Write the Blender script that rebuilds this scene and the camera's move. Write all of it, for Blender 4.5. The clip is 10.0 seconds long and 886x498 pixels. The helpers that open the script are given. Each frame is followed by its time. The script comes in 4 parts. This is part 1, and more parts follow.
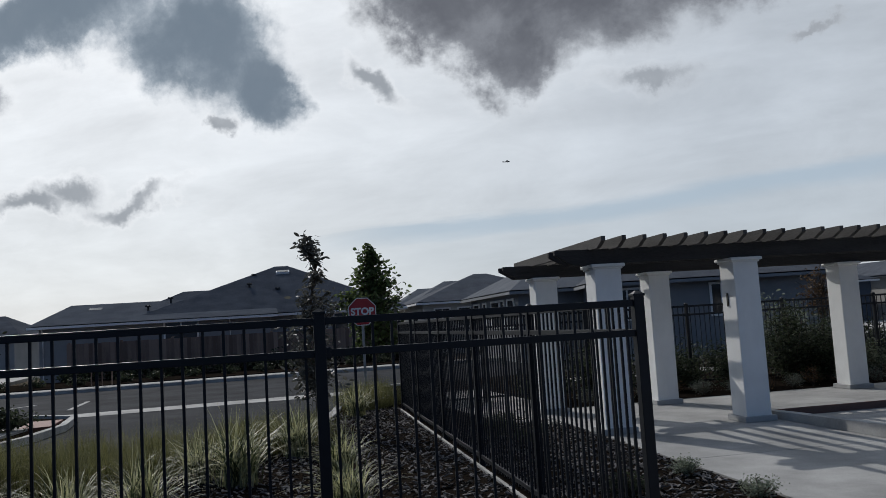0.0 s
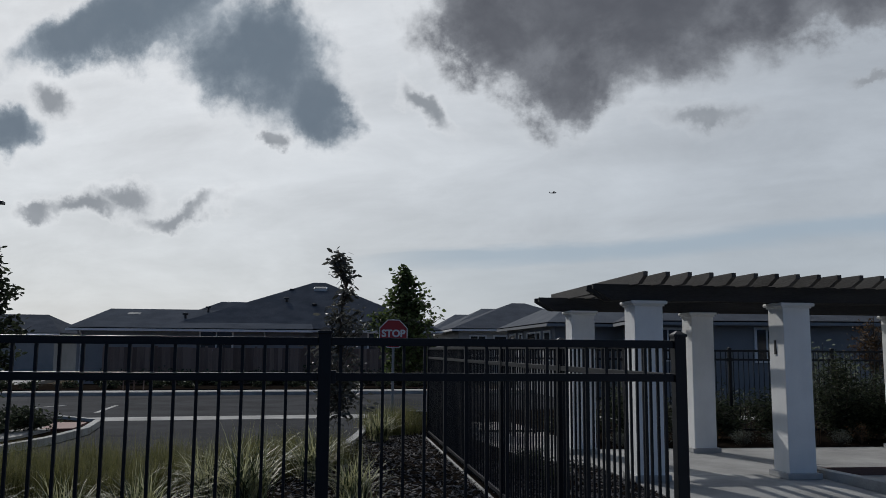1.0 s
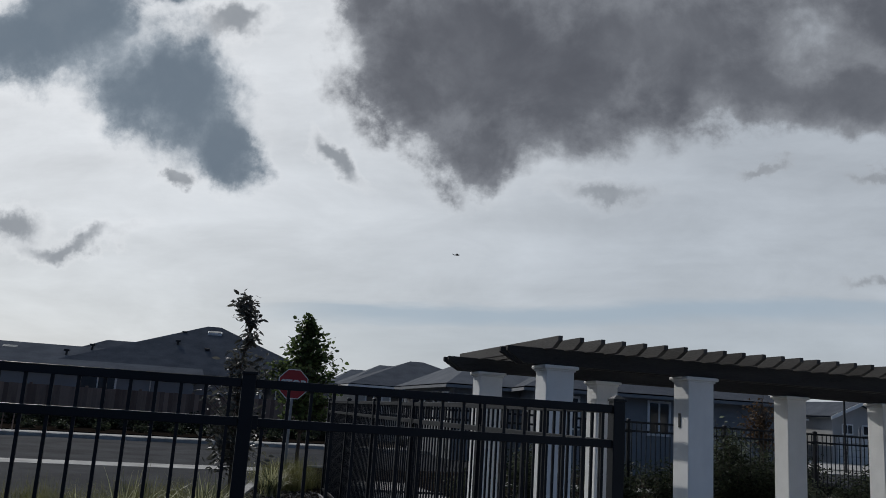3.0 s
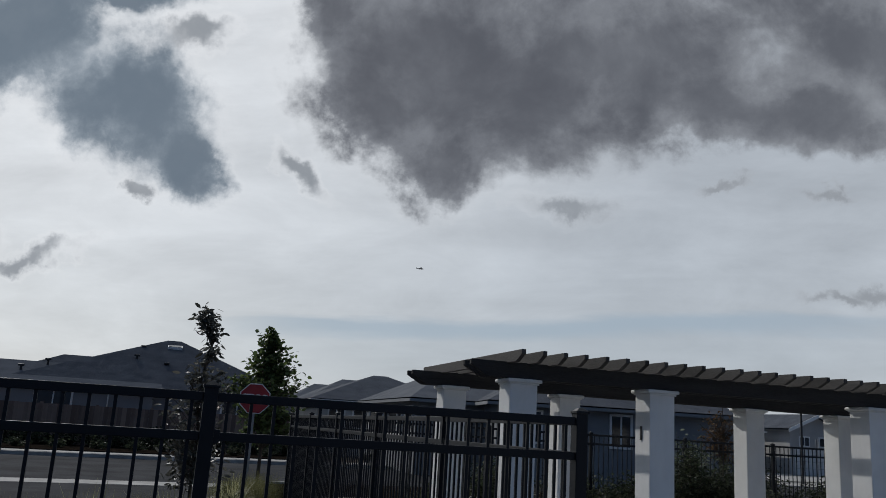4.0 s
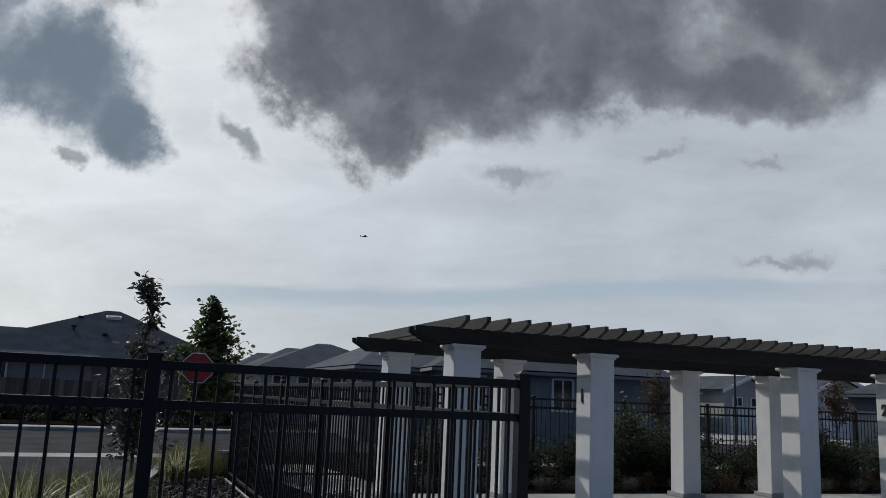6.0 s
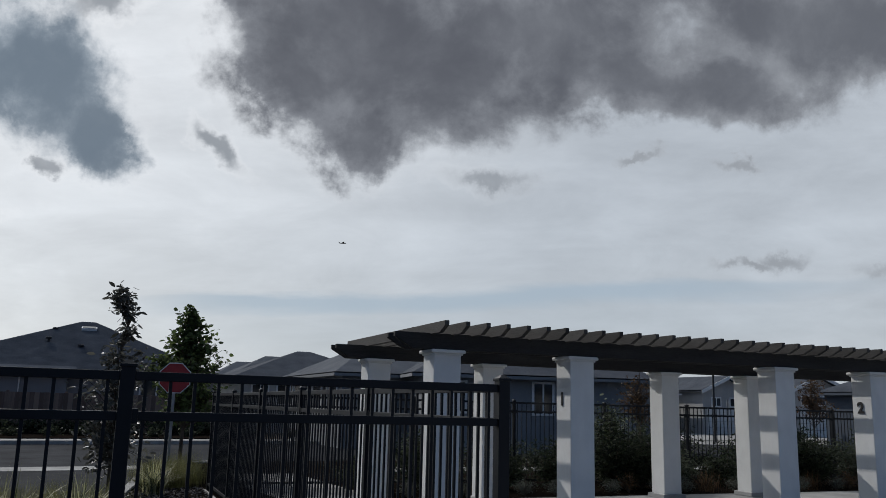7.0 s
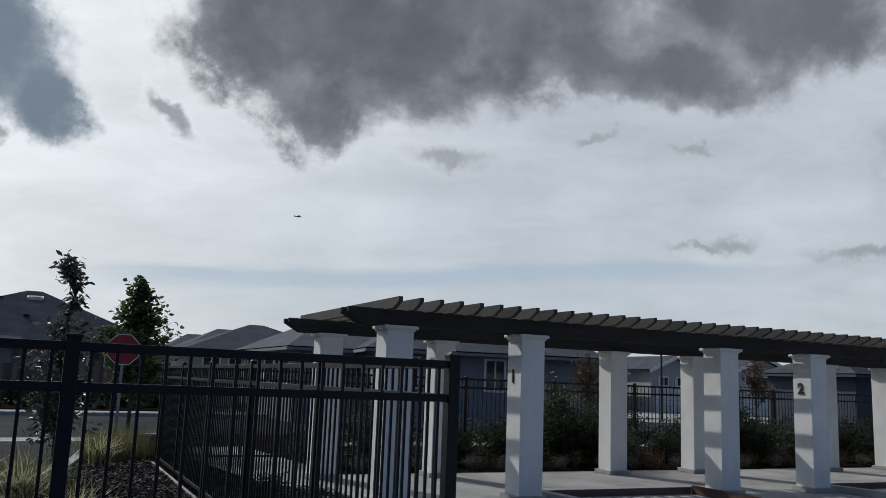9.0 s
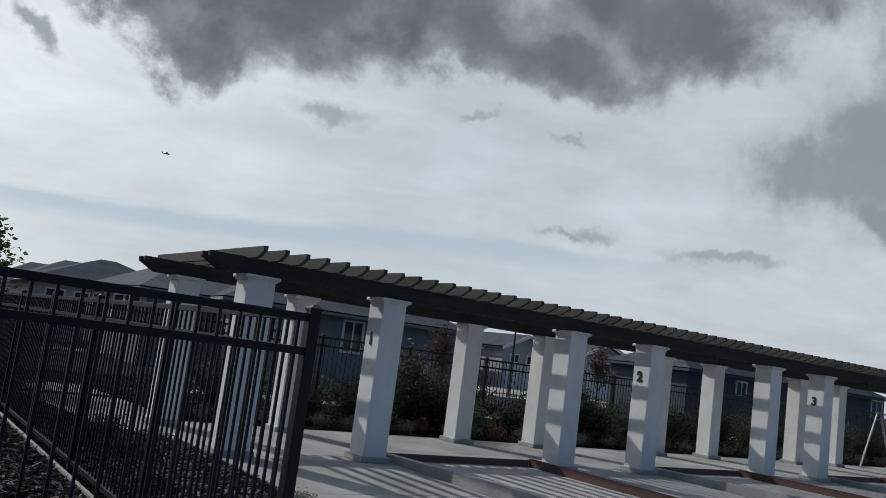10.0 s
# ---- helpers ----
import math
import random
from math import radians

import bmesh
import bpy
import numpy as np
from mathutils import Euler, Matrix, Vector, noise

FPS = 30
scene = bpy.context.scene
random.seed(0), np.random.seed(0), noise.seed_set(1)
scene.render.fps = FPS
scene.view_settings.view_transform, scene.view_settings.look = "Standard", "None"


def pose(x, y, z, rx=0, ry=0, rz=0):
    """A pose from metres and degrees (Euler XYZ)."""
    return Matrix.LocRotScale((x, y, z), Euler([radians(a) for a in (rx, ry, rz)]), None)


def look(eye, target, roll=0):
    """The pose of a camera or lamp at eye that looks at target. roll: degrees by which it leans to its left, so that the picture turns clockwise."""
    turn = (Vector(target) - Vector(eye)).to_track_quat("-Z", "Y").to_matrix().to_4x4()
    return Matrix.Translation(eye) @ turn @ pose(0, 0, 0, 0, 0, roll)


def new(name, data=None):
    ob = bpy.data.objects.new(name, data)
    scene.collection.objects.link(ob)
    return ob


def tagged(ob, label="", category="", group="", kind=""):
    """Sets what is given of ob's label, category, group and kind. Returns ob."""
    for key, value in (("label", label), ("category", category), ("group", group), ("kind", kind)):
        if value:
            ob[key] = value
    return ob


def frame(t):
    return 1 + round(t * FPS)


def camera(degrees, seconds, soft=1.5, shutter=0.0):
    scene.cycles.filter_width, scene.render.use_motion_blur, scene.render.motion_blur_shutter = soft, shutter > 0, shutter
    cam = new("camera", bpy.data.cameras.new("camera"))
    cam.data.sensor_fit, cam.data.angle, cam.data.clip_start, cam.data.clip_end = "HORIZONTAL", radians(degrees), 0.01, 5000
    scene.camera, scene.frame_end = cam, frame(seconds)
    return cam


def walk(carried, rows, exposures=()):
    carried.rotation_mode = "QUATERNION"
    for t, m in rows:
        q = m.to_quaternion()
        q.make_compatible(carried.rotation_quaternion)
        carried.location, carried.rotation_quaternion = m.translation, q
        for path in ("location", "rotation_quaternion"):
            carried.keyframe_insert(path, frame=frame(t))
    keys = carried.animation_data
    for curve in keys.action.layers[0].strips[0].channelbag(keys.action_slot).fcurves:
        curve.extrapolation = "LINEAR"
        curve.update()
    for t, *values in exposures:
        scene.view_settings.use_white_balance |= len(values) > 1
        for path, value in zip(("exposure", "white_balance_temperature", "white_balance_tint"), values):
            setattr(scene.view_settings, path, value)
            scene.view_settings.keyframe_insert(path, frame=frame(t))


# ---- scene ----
cam = camera(56.4, 10.0, soft=0.4)
PATH = [
    (0, (-6.547, -11.47, 1.731), (-6.185, -9.511, 1.911), -3.5),
    (0.5, (-6.381, -11.232, 1.735), (-6.17, -9.261, 1.997), -0.7),
    (1, (-6.367, -11.055, 1.743), (-6.105, -9.088, 1.988), 0.4),
    (1.5, (-6.383, -10.856, 1.733), (-6.037, -8.905, 2.002), 1.8),
    (2, (-6.384, -10.788, 1.74), (-6.0, -8.841, 1.991), 1.9),
    (2.5, (-6.532, -10.77, 1.715), (-6.088, -8.852, 2.063), 2.9),
    (4, (-6.551, -10.782, 1.696), (-5.986, -8.912, 2.124), 3.5),
    (4.5, (-6.559, -10.791, 1.687), (-5.935, -8.954, 2.173), 2.5),
    (5, (-6.566, -10.808, 1.69), (-5.965, -8.954, 2.138), 2.2),
    (5.5, (-6.562, -10.81, 1.688), (-5.922, -8.953, 2.06), 3.0),
    (6, (-6.563, -10.805, 1.683), (-5.862, -8.967, 2.041), 2.5),
    (7.5, (-6.539, -10.781, 1.687), (-5.776, -8.974, 2.074), 1.5),
    (8, (-6.539, -10.783, 1.689), (-5.75, -8.988, 2.084), 1.7),
    (8.5, (-6.538, -10.777, 1.688), (-5.757, -8.958, 1.974), 0.9),
    (9, (-6.537, -10.801, 1.684), (-5.687, -9.019, 2.004), 2.2),
    (9.5, (-6.534, -10.794, 1.672), (-5.531, -9.088, 1.959), 5.2),
    (10, (-6.523, -10.755, 1.658), (-5.392, -9.126, 1.92), 7.6),
]
walk(cam, [(t, look(eye, target, roll)) for t, eye, target, roll in PATH],
     [(0, 0.22, 6300, 10), (0.3, 0.05, 6300, 10), (0.6, -0.06, 6300, 10), (2.5, -0.02, 6300, 10), (5, -0.02, 6300, 10), (5.5, -0.07, 6300, 10), (6.1, 0.09, 6300, 10), (7.5, 0.11, 6300, 10), (8.5, 0.16, 6300, 10), (10, 0.28, 6300, 10)])

# ---- world and sun ----
scene.view_settings.exposure = 0.0
SUN_WAY = Vector((-0.37, 1.0, 0.75)).normalized()      # towards the sun
SUN_ELEV = math.asin(SUN_WAY.z)
SUN_AZ = math.atan2(SUN_WAY.x, SUN_WAY.y)

world = bpy.data.worlds.new("world")
scene.world = world
world.use_nodes = True
wt = world.node_tree
wt.nodes.clear()


def wn(kind, **props):
    n = wt.nodes.new(kind)
    for k, v in props.items():
        if k == "op":
            n.operation = v
    return n


def wput(n, i, v):
    if isinstance(v, bpy.types.NodeSocket):
        wt.links.new(v, n.inputs[i])
    else:
        n.inputs[i].default_value = v


def wmath(op, a, b=0.0, c=0.0, clamp=False):
    n = wn("ShaderNodeMath", op=op)
    n.use_clamp = clamp
    for i, v in enumerate((a, b, c)):
        wput(n, i, v)
    return n.outputs[0]


def wdot(a, v):
    n = wn("ShaderNodeVectorMath", op="DOT_PRODUCT")
    wput(n, 0, a)
    wput(n, 1, v)
    return n.outputs["Value"]


def wnoise(vec, scale, detail=6.0, rough=0.6, dist=0.0):
    n = wt.nodes.new("ShaderNodeTexNoise")
    wput(n, "Vector", vec)
    wput(n, "Scale", scale)
    wput(n, "Detail", detail)
    wput(n, "Roughness", rough)
    wput(n, "Distortion", dist)
    return n


def wstep(v, lo, hi):
    n = wt.nodes.new("ShaderNodeMapRange")
    n.interpolation_type = "SMOOTHSTEP"
    for i, x in enumerate((v, lo, hi, 0.0, 1.0)):
        wput(n, i, x)
    return n.outputs[0]


def wmix(f, a, b):
    n = wt.nodes.new("ShaderNodeMix")
    n.data_type = "RGBA"
    wput(n, 0, f)
    wput(n, 6, a)
    wput(n, 7, b)
    return n.outputs[2]


SKY_C = (0.3005, 0.9271, 0.224)
SKY_R = (0.9479, -0.3163, 0.0374)
SKY_U = (-0.1055, -0.2011, 0.9739)
way = wt.nodes.new("ShaderNodeTexCoord").outputs["Generated"]
depth = wmath("MAXIMUM", wdot(way, SKY_C), 0.12)
sx = wmath("DIVIDE", wdot(way, SKY_R), depth)
sy = wmath("DIVIDE", wdot(way, SKY_U), depth)
comb = wt.nodes.new("ShaderNodeCombineXYZ")
wput(comb, 0, sx)
wput(comb, 1, sy)
flat = comb.outputs[0]
# puffy warp of the cloud outlines
warp = wnoise(flat, 5.0, 8.0, 0.62)
wsub = wn("ShaderNodeVectorMath", op="SUBTRACT")
wput(wsub, 0, warp.outputs["Color"])
wput(wsub, 1, (0.5, 0.5, 0.5))
wmul = wn("ShaderNodeVectorMath", op="SCALE")
wput(wmul, 0, wsub.outputs[0])
wmul.inputs["Scale"].default_value = 0.12
wadd = wn("ShaderNodeVectorMath", op="ADD")
wput(wadd, 0, flat)
wput(wadd, 1, wmul.outputs[0])
curl = wnoise(flat, 21.0, 6.0, 0.6)
csub = wn("ShaderNodeVectorMath", op="SUBTRACT")
wput(csub, 0, curl.outputs["Color"])
wput(csub, 1, (0.5, 0.5, 0.5))
cmul = wn("ShaderNodeVectorMath", op="SCALE")
wput(cmul, 0, csub.outputs[0])
cmul.inputs["Scale"].default_value = 0.055
cadd = wn("ShaderNodeVectorMath", op="ADD")
wput(cadd, 0, wadd.outputs[0])
wput(cadd, 1, cmul.outputs[0])
warped = cadd.outputs[0]


def puff(x, y, rx, ry, turn=0.0):
    """A soft cloud mass on the sky plane; units of a thousandth of the plane."""
    m = wt.nodes.new("ShaderNodeMapping")
    m.vector_type = "TEXTURE"
    wput(m, 0, warped)
    m.inputs["Location"].default_value = (x / 1000, y / 1000, 0)
    m.inputs["Rotation"].default_value = (0, 0, radians(turn))
    m.inputs["Scale"].default_value = (rx / 1000, ry / 1000, 1)
    ln = wn("ShaderNodeVectorMath", op="LENGTH")
    wput(ln, 0, m.outputs[0])
    n = wt.nodes.new("ShaderNodeMapRange")
    n.interpolation_type = "LINEAR"
    for i, v in enumerate((ln.outputs["Value"], 1.75, 0.0, 0.0, 1.0)):
        wput(n, i, v)
    return n.outputs[0]


def heap(rows):
    total = None
    for r in rows:
        p = puff(*r)
        total = p if total is None else wmath("SMOOTH_MAX", total, p, 0.22)
    return total


GREY_BANK = heap([(-25, 210, 176, 108, -22), (-30, 96, 52, 48), (-104, 160, 76, 50, -38), (79, 172, 110, 72), (189, 220, 190, 92), (291, 165, 140, 46, -4),
                  (421, 160, 115, 44, 4), (545, 232, 190, 74), (-165, 268, 46, 52, -40), (110, 391, 330, 120), (560, 370, 340, 117), (-120, 420, 120, 110)])
BLUE_BANK = heap([(-509, 240, 72, 66, -40), (-389, 160, 88, 70, -35), (-328, 88, 38, 50, 20), (-452, 165, 60, 50), (-500, 300, 64, 46), (-647, 217, 100, 36, 12),
                  (-764, 90, 50, 32, -10), (-440, 310, 160, 36), (-560, 225, 70, 50)])
SCRAPS = heap([(-611, 2, 52, 20), (-530, -18, 78, 15, 3), (-667, -13, 62, 16), (-743, -10, 40, 15), (-691, 131, 32, 24, -30), (-388, 50, 17, 12),
               (-187, 90, 44, 16, -42), (126, 44, 70, 17), (-331, 243, 42, 18)])
FAR_SCRAPS = heap([(488, -52, 44, 14, 5), (455, -64, 42, 9), (722, -59, 105, 14), (317, 72, 32, 9), (442, 69, 33, 9)])
EAST_BANK = heap([(827, 67, 140, 68, -5), (933, 125, 135, 112), (958, 28, 95, 32), (987, 234, 150, 108)])

fine = wnoise(flat, 16.0, 9.0, 0.62, 0.2)
mid = wnoise(flat, 5.5, 8.0, 0.6, 0.3)
broad = wnoise(flat, 1.9, 4.0, 0.5)
streak_map = wt.nodes.new("ShaderNodeMapping")
wput(streak_map, 0, flat)
streak_map.inputs["Scale"].default_value = (1.2, 9.0, 1.0)
streak_map.inputs["Rotation"].default_value = (0, 0, radians(3))
streaks = wnoise(streak_map.outputs[0], 2.2, 6.0, 0.55, 0.4)


def ragged(a, b):
    return wmath("ADD", wmath("MULTIPLY", wmath("SUBTRACT", fine.outputs[0], 0.5), a), wmath("MULTIPLY", wmath("SUBTRACT", mid.outputs[0], 0.5), b))


ruffle = ragged(0.8, 1.0)
sheet_map = wt.nodes.new("ShaderNodeMapping")
wput(sheet_map, 0, flat)
sheet_map.inputs["Scale"].default_value = (1.0, 2.6, 1.0)
sheet_map.inputs["Rotation"].default_value = (0, 0, radians(-6))
sheet = wnoise(sheet_map.outputs[0], 5.0, 9.0, 0.62, 0.35)


nish = wt.nodes.new("ShaderNodeTexSky")
nish.sky_type = "NISHITA"
nish.sun_disc = False
nish.sun_elevation = SUN_ELEV
nish.sun_rotation = SUN_AZ
nscale = wn("ShaderNodeVectorMath", op="SCALE")
wput(nscale, 0, nish.outputs[0])
nscale.inputs["Scale"].default_value = 0.07
blue = nscale.outputs[0]

# the thin bright overcast, brightest round the hidden sun
tosun = wdot(way, tuple(SUN_WAY))
glow = wstep(tosun, 0.60, 1.0)
veil = wmix(glow, (0.47, 0.50, 0.53, 1), (0.715, 0.73, 0.735, 1))
mottle = wmath("ADD", 1.0, wmath("ADD", wmath("MULTIPLY", wmath("SUBTRACT", sheet.outputs[0], 0.5), 0.55), wmath("MULTIPLY", wmath("SUBTRACT", streaks.outputs[0], 0.5), 0.30)))
vs = wn("ShaderNodeVectorMath", op="SCALE")
wput(vs, 0, veil)
wput(vs, "Scale", mottle)
veil = vs.outputs[0]
# a thinner blue-grey streak low over the roofs
gap_y = wmath("ADD", wmath("SUBTRACT", sy, wmath("MULTIPLY", sx, 0.03)), wmath("MULTIPLY", wmath("SUBTRACT", streaks.outputs[0], 0.5), 0.05))
thin = wmath("MULTIPLY", wstep(gap_y, -0.128, -0.106), wstep(gap_y, -0.090, -0.102))
wide = wmath("MULTIPLY", wmath("MULTIPLY", wstep(gap_y, -0.24, -0.14), wstep(gap_y, -0.088, -0.11)), 0.2)
gap = wmath("MULTIPLY", wmath("MAXIMUM", thin, wide), wmath("MULTIPLY", wstep(sx, -0.36, -0.14), wstep(sx, 0.75, 0.3)))
sky = wmix(wmath("MULTIPLY", gap, 0.8), veil, (0.35, 0.425, 0.495, 1))
sky = wmix(0.10, sky, blue)


def shade(mask, lo, hi, dark, pale, base, strength, rim):
    """Lays a ragged cloud mass over the sky: a bright torn rim, a pale edge and a dark mottled body."""
    dens = wmath("ADD", wmath("MULTIPLY_ADD", mask, 1.95, -0.12), ruffle)
    lit = wmath("MULTIPLY", wmath("MULTIPLY", wstep(dens, lo - 0.35, lo + 0.05), wstep(mask, 0.05, 0.4)), wmath("MULTIPLY", glow, rim))
    base = wmix(lit, base, (0.84, 0.84, 0.84, 1))
    lumps = wmath("ADD", wmath("MULTIPLY", wmath("SUBTRACT", mid.outputs[0], 0.5), 1.5), wmath("ADD", wmath("MULTIPLY", wmath("SUBTRACT", broad.outputs[0], 0.5), 1.0), wmath("MULTIPLY", wmath("SUBTRACT", fine.outputs[0], 0.5), 0.45)))
    core = wmath("ADD", wmath("MULTIPLY", wstep(dens, lo + 0.05, 1.45), 0.75), lumps)
    tint = wmix(wstep(core, -0.15, 0.95), pale, dark)
    return wmix(wmath("MULTIPLY", wstep(dens, lo, hi), strength), base, tint)


sky = shade(EAST_BANK, 0.28, 1.4, (0.19, 0.205, 0.225, 1), (0.36, 0.38, 0.40, 1), sky, 0.85, 0.1)
sky = shade(FAR_SCRAPS, 0.42, 1.6, (0.25, 0.265, 0.285, 1), (0.40, 0.415, 0.435, 1), sky, 0.75, 0.0)
sky = shade(SCRAPS, 0.42, 1.5, (0.21, 0.23, 0.255, 1), (0.40, 0.42, 0.445, 1), sky, 0.85, 0.3)
sky = shade(BLUE_BANK, 0.36, 1.0, (0.13, 0.168, 0.21, 1), (0.36, 0.405, 0.45, 1), sky, 0.97, 0.3)
east = wstep(sx, 0.05, 0.75)
sky = shade(GREY_BANK, 0.38, 0.9, wmix(east, (0.082, 0.087, 0.104, 1), (0.115, 0.122, 0.14, 1)), wmix(east, (0.21, 0.221, 0.243, 1), (0.27, 0.283, 0.305, 1)), sky, 0.97, 0.3)
# unseen sky overhead and behind: dark blue added to dim and cool shaded faces
behind = wstep(wdot(way, SKY_C), 0.45, 0.05)
away = wmix(wstep(broad.outputs[0], 0.35, 0.65), (0.051, 0.082, 0.142, 1), (0.10, 0.158, 0.272, 1))
sky = wmix(behind, sky, away)
out = wt.nodes.new("ShaderNodeOutputWorld")
bg = wt.nodes.new("ShaderNodeBackground")
wput(bg, 0, sky)
bg.inputs[1].default_value = 1.0
wt.links.new(bg.outputs[0], out.inputs[0])

sun = new("sun", bpy.data.lights.new("sun", "SUN"))
sun.data.energy = 2.3
sun.data.angle = radians(0.6)
sun.data.color = (1.0, 0.96, 0.9)
sun.matrix_world = look((0, 0, 30), tuple(Vector((0, 0, 30)) - SUN_WAY))


# ---- materials ----
def material(name, dark, pale, rough=0.8, scale=4.0, fine=60.0, bump=0.15, metal=0.0, random_tone=0.0, island=False, stretch=(1, 1, 1), depth=0.01, through_light=0.0):
    m = bpy.data.materials.new(name)
    m.use_nodes = True
    nt = m.node_tree
    b = nt.nodes["Principled BSDF"]
    b.inputs["Roughness"].default_value = rough
    b.inputs["Metallic"].default_value = metal
    tc = nt.nodes.new("ShaderNodeTexCoord")
    geo = nt.nodes.new("ShaderNodeNewGeometry")
    mp = nt.nodes.new("ShaderNodeMapping")
    mp.inputs["Scale"].default_value = stretch
    nt.links.new(geo.outputs["Position"], mp.inputs[0])
    a = nt.nodes.new("ShaderNodeTexNoise")
    a.inputs["Scale"].default_value = scale
    a.inputs["Detail"].default_value = 5
    c = nt.nodes.new("ShaderNodeTexNoise")
    c.inputs["Scale"].default_value = fine
    c.inputs["Detail"].default_value = 3
    for n in (a, c):
        nt.links.new(mp.outputs[0], n.inputs["Vector"])
    blend = nt.nodes.new("ShaderNodeMix")
    blend.inputs[0].default_value = 0.4
    nt.links.new(a.outputs[0], blend.inputs[2])
    nt.links.new(c.outputs[0], blend.inputs[3])
    val = blend.outputs[0]
    if random_tone:
        src = geo.outputs["Random Per Island"] if island else nt.nodes.new("ShaderNodeObjectInfo").outputs["Random"]
        s = nt.nodes.new("ShaderNodeMath")
        s.operation = "MULTIPLY_ADD"
        nt.links.new(src, s.inputs[0])
        s.inputs[1].default_value = random_tone
        nt.links.new(val, s.inputs[2])
        o = nt.nodes.new("ShaderNodeMath")
        o.operation = "SUBTRACT"
        nt.links.new(s.outputs[0], o.inputs[0])
        o.inputs[1].default_value = random_tone / 2
        val = o.outputs[0]
    ramp = nt.nodes.new("ShaderNodeMapRange")
    nt.links.new(val, ramp.inputs[0])
    ramp.inputs[1].default_value, ramp.inputs[2].default_value = 0.3, 0.7
    mix = nt.nodes.new("ShaderNodeMix")
    mix.data_type = "RGBA"
    nt.links.new(ramp.outputs[0], mix.inputs[0])
    mix.inputs[6].default_value = (*dark, 1)
    mix.inputs[7].default_value = (*pale, 1)
    nt.links.new(mix.outputs[2], b.inputs["Base Color"])
    if through_light:
        tl = nt.nodes.new("ShaderNodeBsdfTranslucent")
        nt.links.new(mix.outputs[2], tl.inputs[0])
        ms = nt.nodes.new("ShaderNodeMixShader")
        ms.inputs[0].default_value = through_light
        nt.links.new(b.outputs[0], ms.inputs[1])
        nt.links.new(tl.outputs[0], ms.inputs[2])
        nt.links.new(ms.outputs[0], nt.nodes["Material Output"].inputs[0])
    if bump:
        bp = nt.nodes.new("ShaderNodeBump")
        bp.inputs["Strength"].default_value = bump
        bp.inputs["Distance"].default_value = depth
        nt.links.new(c.outputs[0], bp.inputs["Height"])
        nt.links.new(bp.outputs[0], b.inputs["Normal"])
    return m


def stain(m, scale, low, high, stretch=(1, 1, 1)):
    """Broad uneven dirt over a finished material."""
    nt = m.node_tree
    b = nt.nodes["Principled BSDF"]
    src = b.inputs["Base Color"].links[0].from_socket
    geo = nt.nodes.new("ShaderNodeNewGeometry")
    mp = nt.nodes.new("ShaderNodeMapping")
    mp.inputs["Scale"].default_value = stretch
    nt.links.new(geo.outputs["Position"], mp.inputs[0])
    n = nt.nodes.new("ShaderNodeTexNoise")
    n.inputs["Scale"].default_value = scale
    n.inputs["Detail"].default_value = 8
    n.inputs["Roughness"].default_value = 0.65
    nt.links.new(mp.outputs[0], n.inputs["Vector"])
    mr = nt.nodes.new("ShaderNodeMapRange")
    for i, v in enumerate((0.35, 0.65, low, high)):
        mr.inputs[i + 1].default_value = v
    nt.links.new(n.outputs[0], mr.inputs[0])
    sc = nt.nodes.new("ShaderNodeVectorMath")
    sc.operation = "SCALE"
    nt.links.new(src, sc.inputs[0])
    nt.links.new(mr.outputs[0], sc.inputs["Scale"])
    nt.links.new(sc.outputs[0], b.inputs["Base Color"])


M = {}
M["stucco"] = material("white_stucco", (0.72, 0.72, 0.70), (0.84, 0.84, 0.82), 0.9, 2.5, 130, 0.35, depth=0.004)
M["cap"] = material("white_moulding", (0.66, 0.66, 0.64), (0.76, 0.76, 0.74), 0.7, 3, 90, 0.1)
M["plinth"] = material("grey_plinth", (0.30, 0.30, 0.30), (0.42, 0.42, 0.41), 0.85, 4, 90, 0.2)
M["beam"] = material("dark_stained_beam", (0.030, 0.028, 0.0265), (0.062, 0.058, 0.055), 0.75, 3, 40, 0.4, stretch=(0.3, 1, 2))
M["rafter"] = material("weathered_rafter", (0.048, 0.045, 0.042), (0.10, 0.094, 0.088), 0.8, 3, 40, 0.4, random_tone=0.35, stretch=(2, 0.3, 2))
M["iron"] = material("black_powder_coat", (0.005, 0.0065, 0.0095), (0.010, 0.0125, 0.018), 0.42, 5, 180, 0.08)
M["concrete"] = material("broom_finished_concrete", (0.25, 0.248, 0.241), (0.38, 0.375, 0.364), 0.88, 0.8, 55, 0.25, random_tone=0.12)
M["kerb"] = material("kerb_concrete", (0.30, 0.30, 0.29), (0.46, 0.45, 0.43), 0.9, 1.5, 45, 0.3)
M["asphalt"] = material("asphalt", (0.031, 0.033, 0.037), (0.052, 0.054, 0.059), 0.9, 0.7, 70, 0.4)
M["mulch"] = material("bark_mulch", (0.007, 0.006, 0.005), (0.026, 0.020, 0.016), 0.95, 6, 38, 1.0, depth=0.04)
M["chip"] = material("wood_chip", (0.010, 0.0095, 0.010), (0.20, 0.185, 0.18), 0.9, 20, 90, 0.3, random_tone=0.7, island=True)
M["court"] = material("court_surface", (0.30, 0.29, 0.275), (0.44, 0.425, 0.40), 0.95, 1.2, 120, 0.5)
M["board"] = material("red_brown_board", (0.065, 0.030, 0.023), (0.13, 0.062, 0.047), 0.7, 3, 50, 0.35, stretch=(0.4, 0.4, 2))
M["end_board"] = material("dark_brown_board", (0.085, 0.05, 0.042), (0.16, 0.095, 0.078), 0.8, 3, 50, 0.35, stretch=(0.4, 0.4, 2))
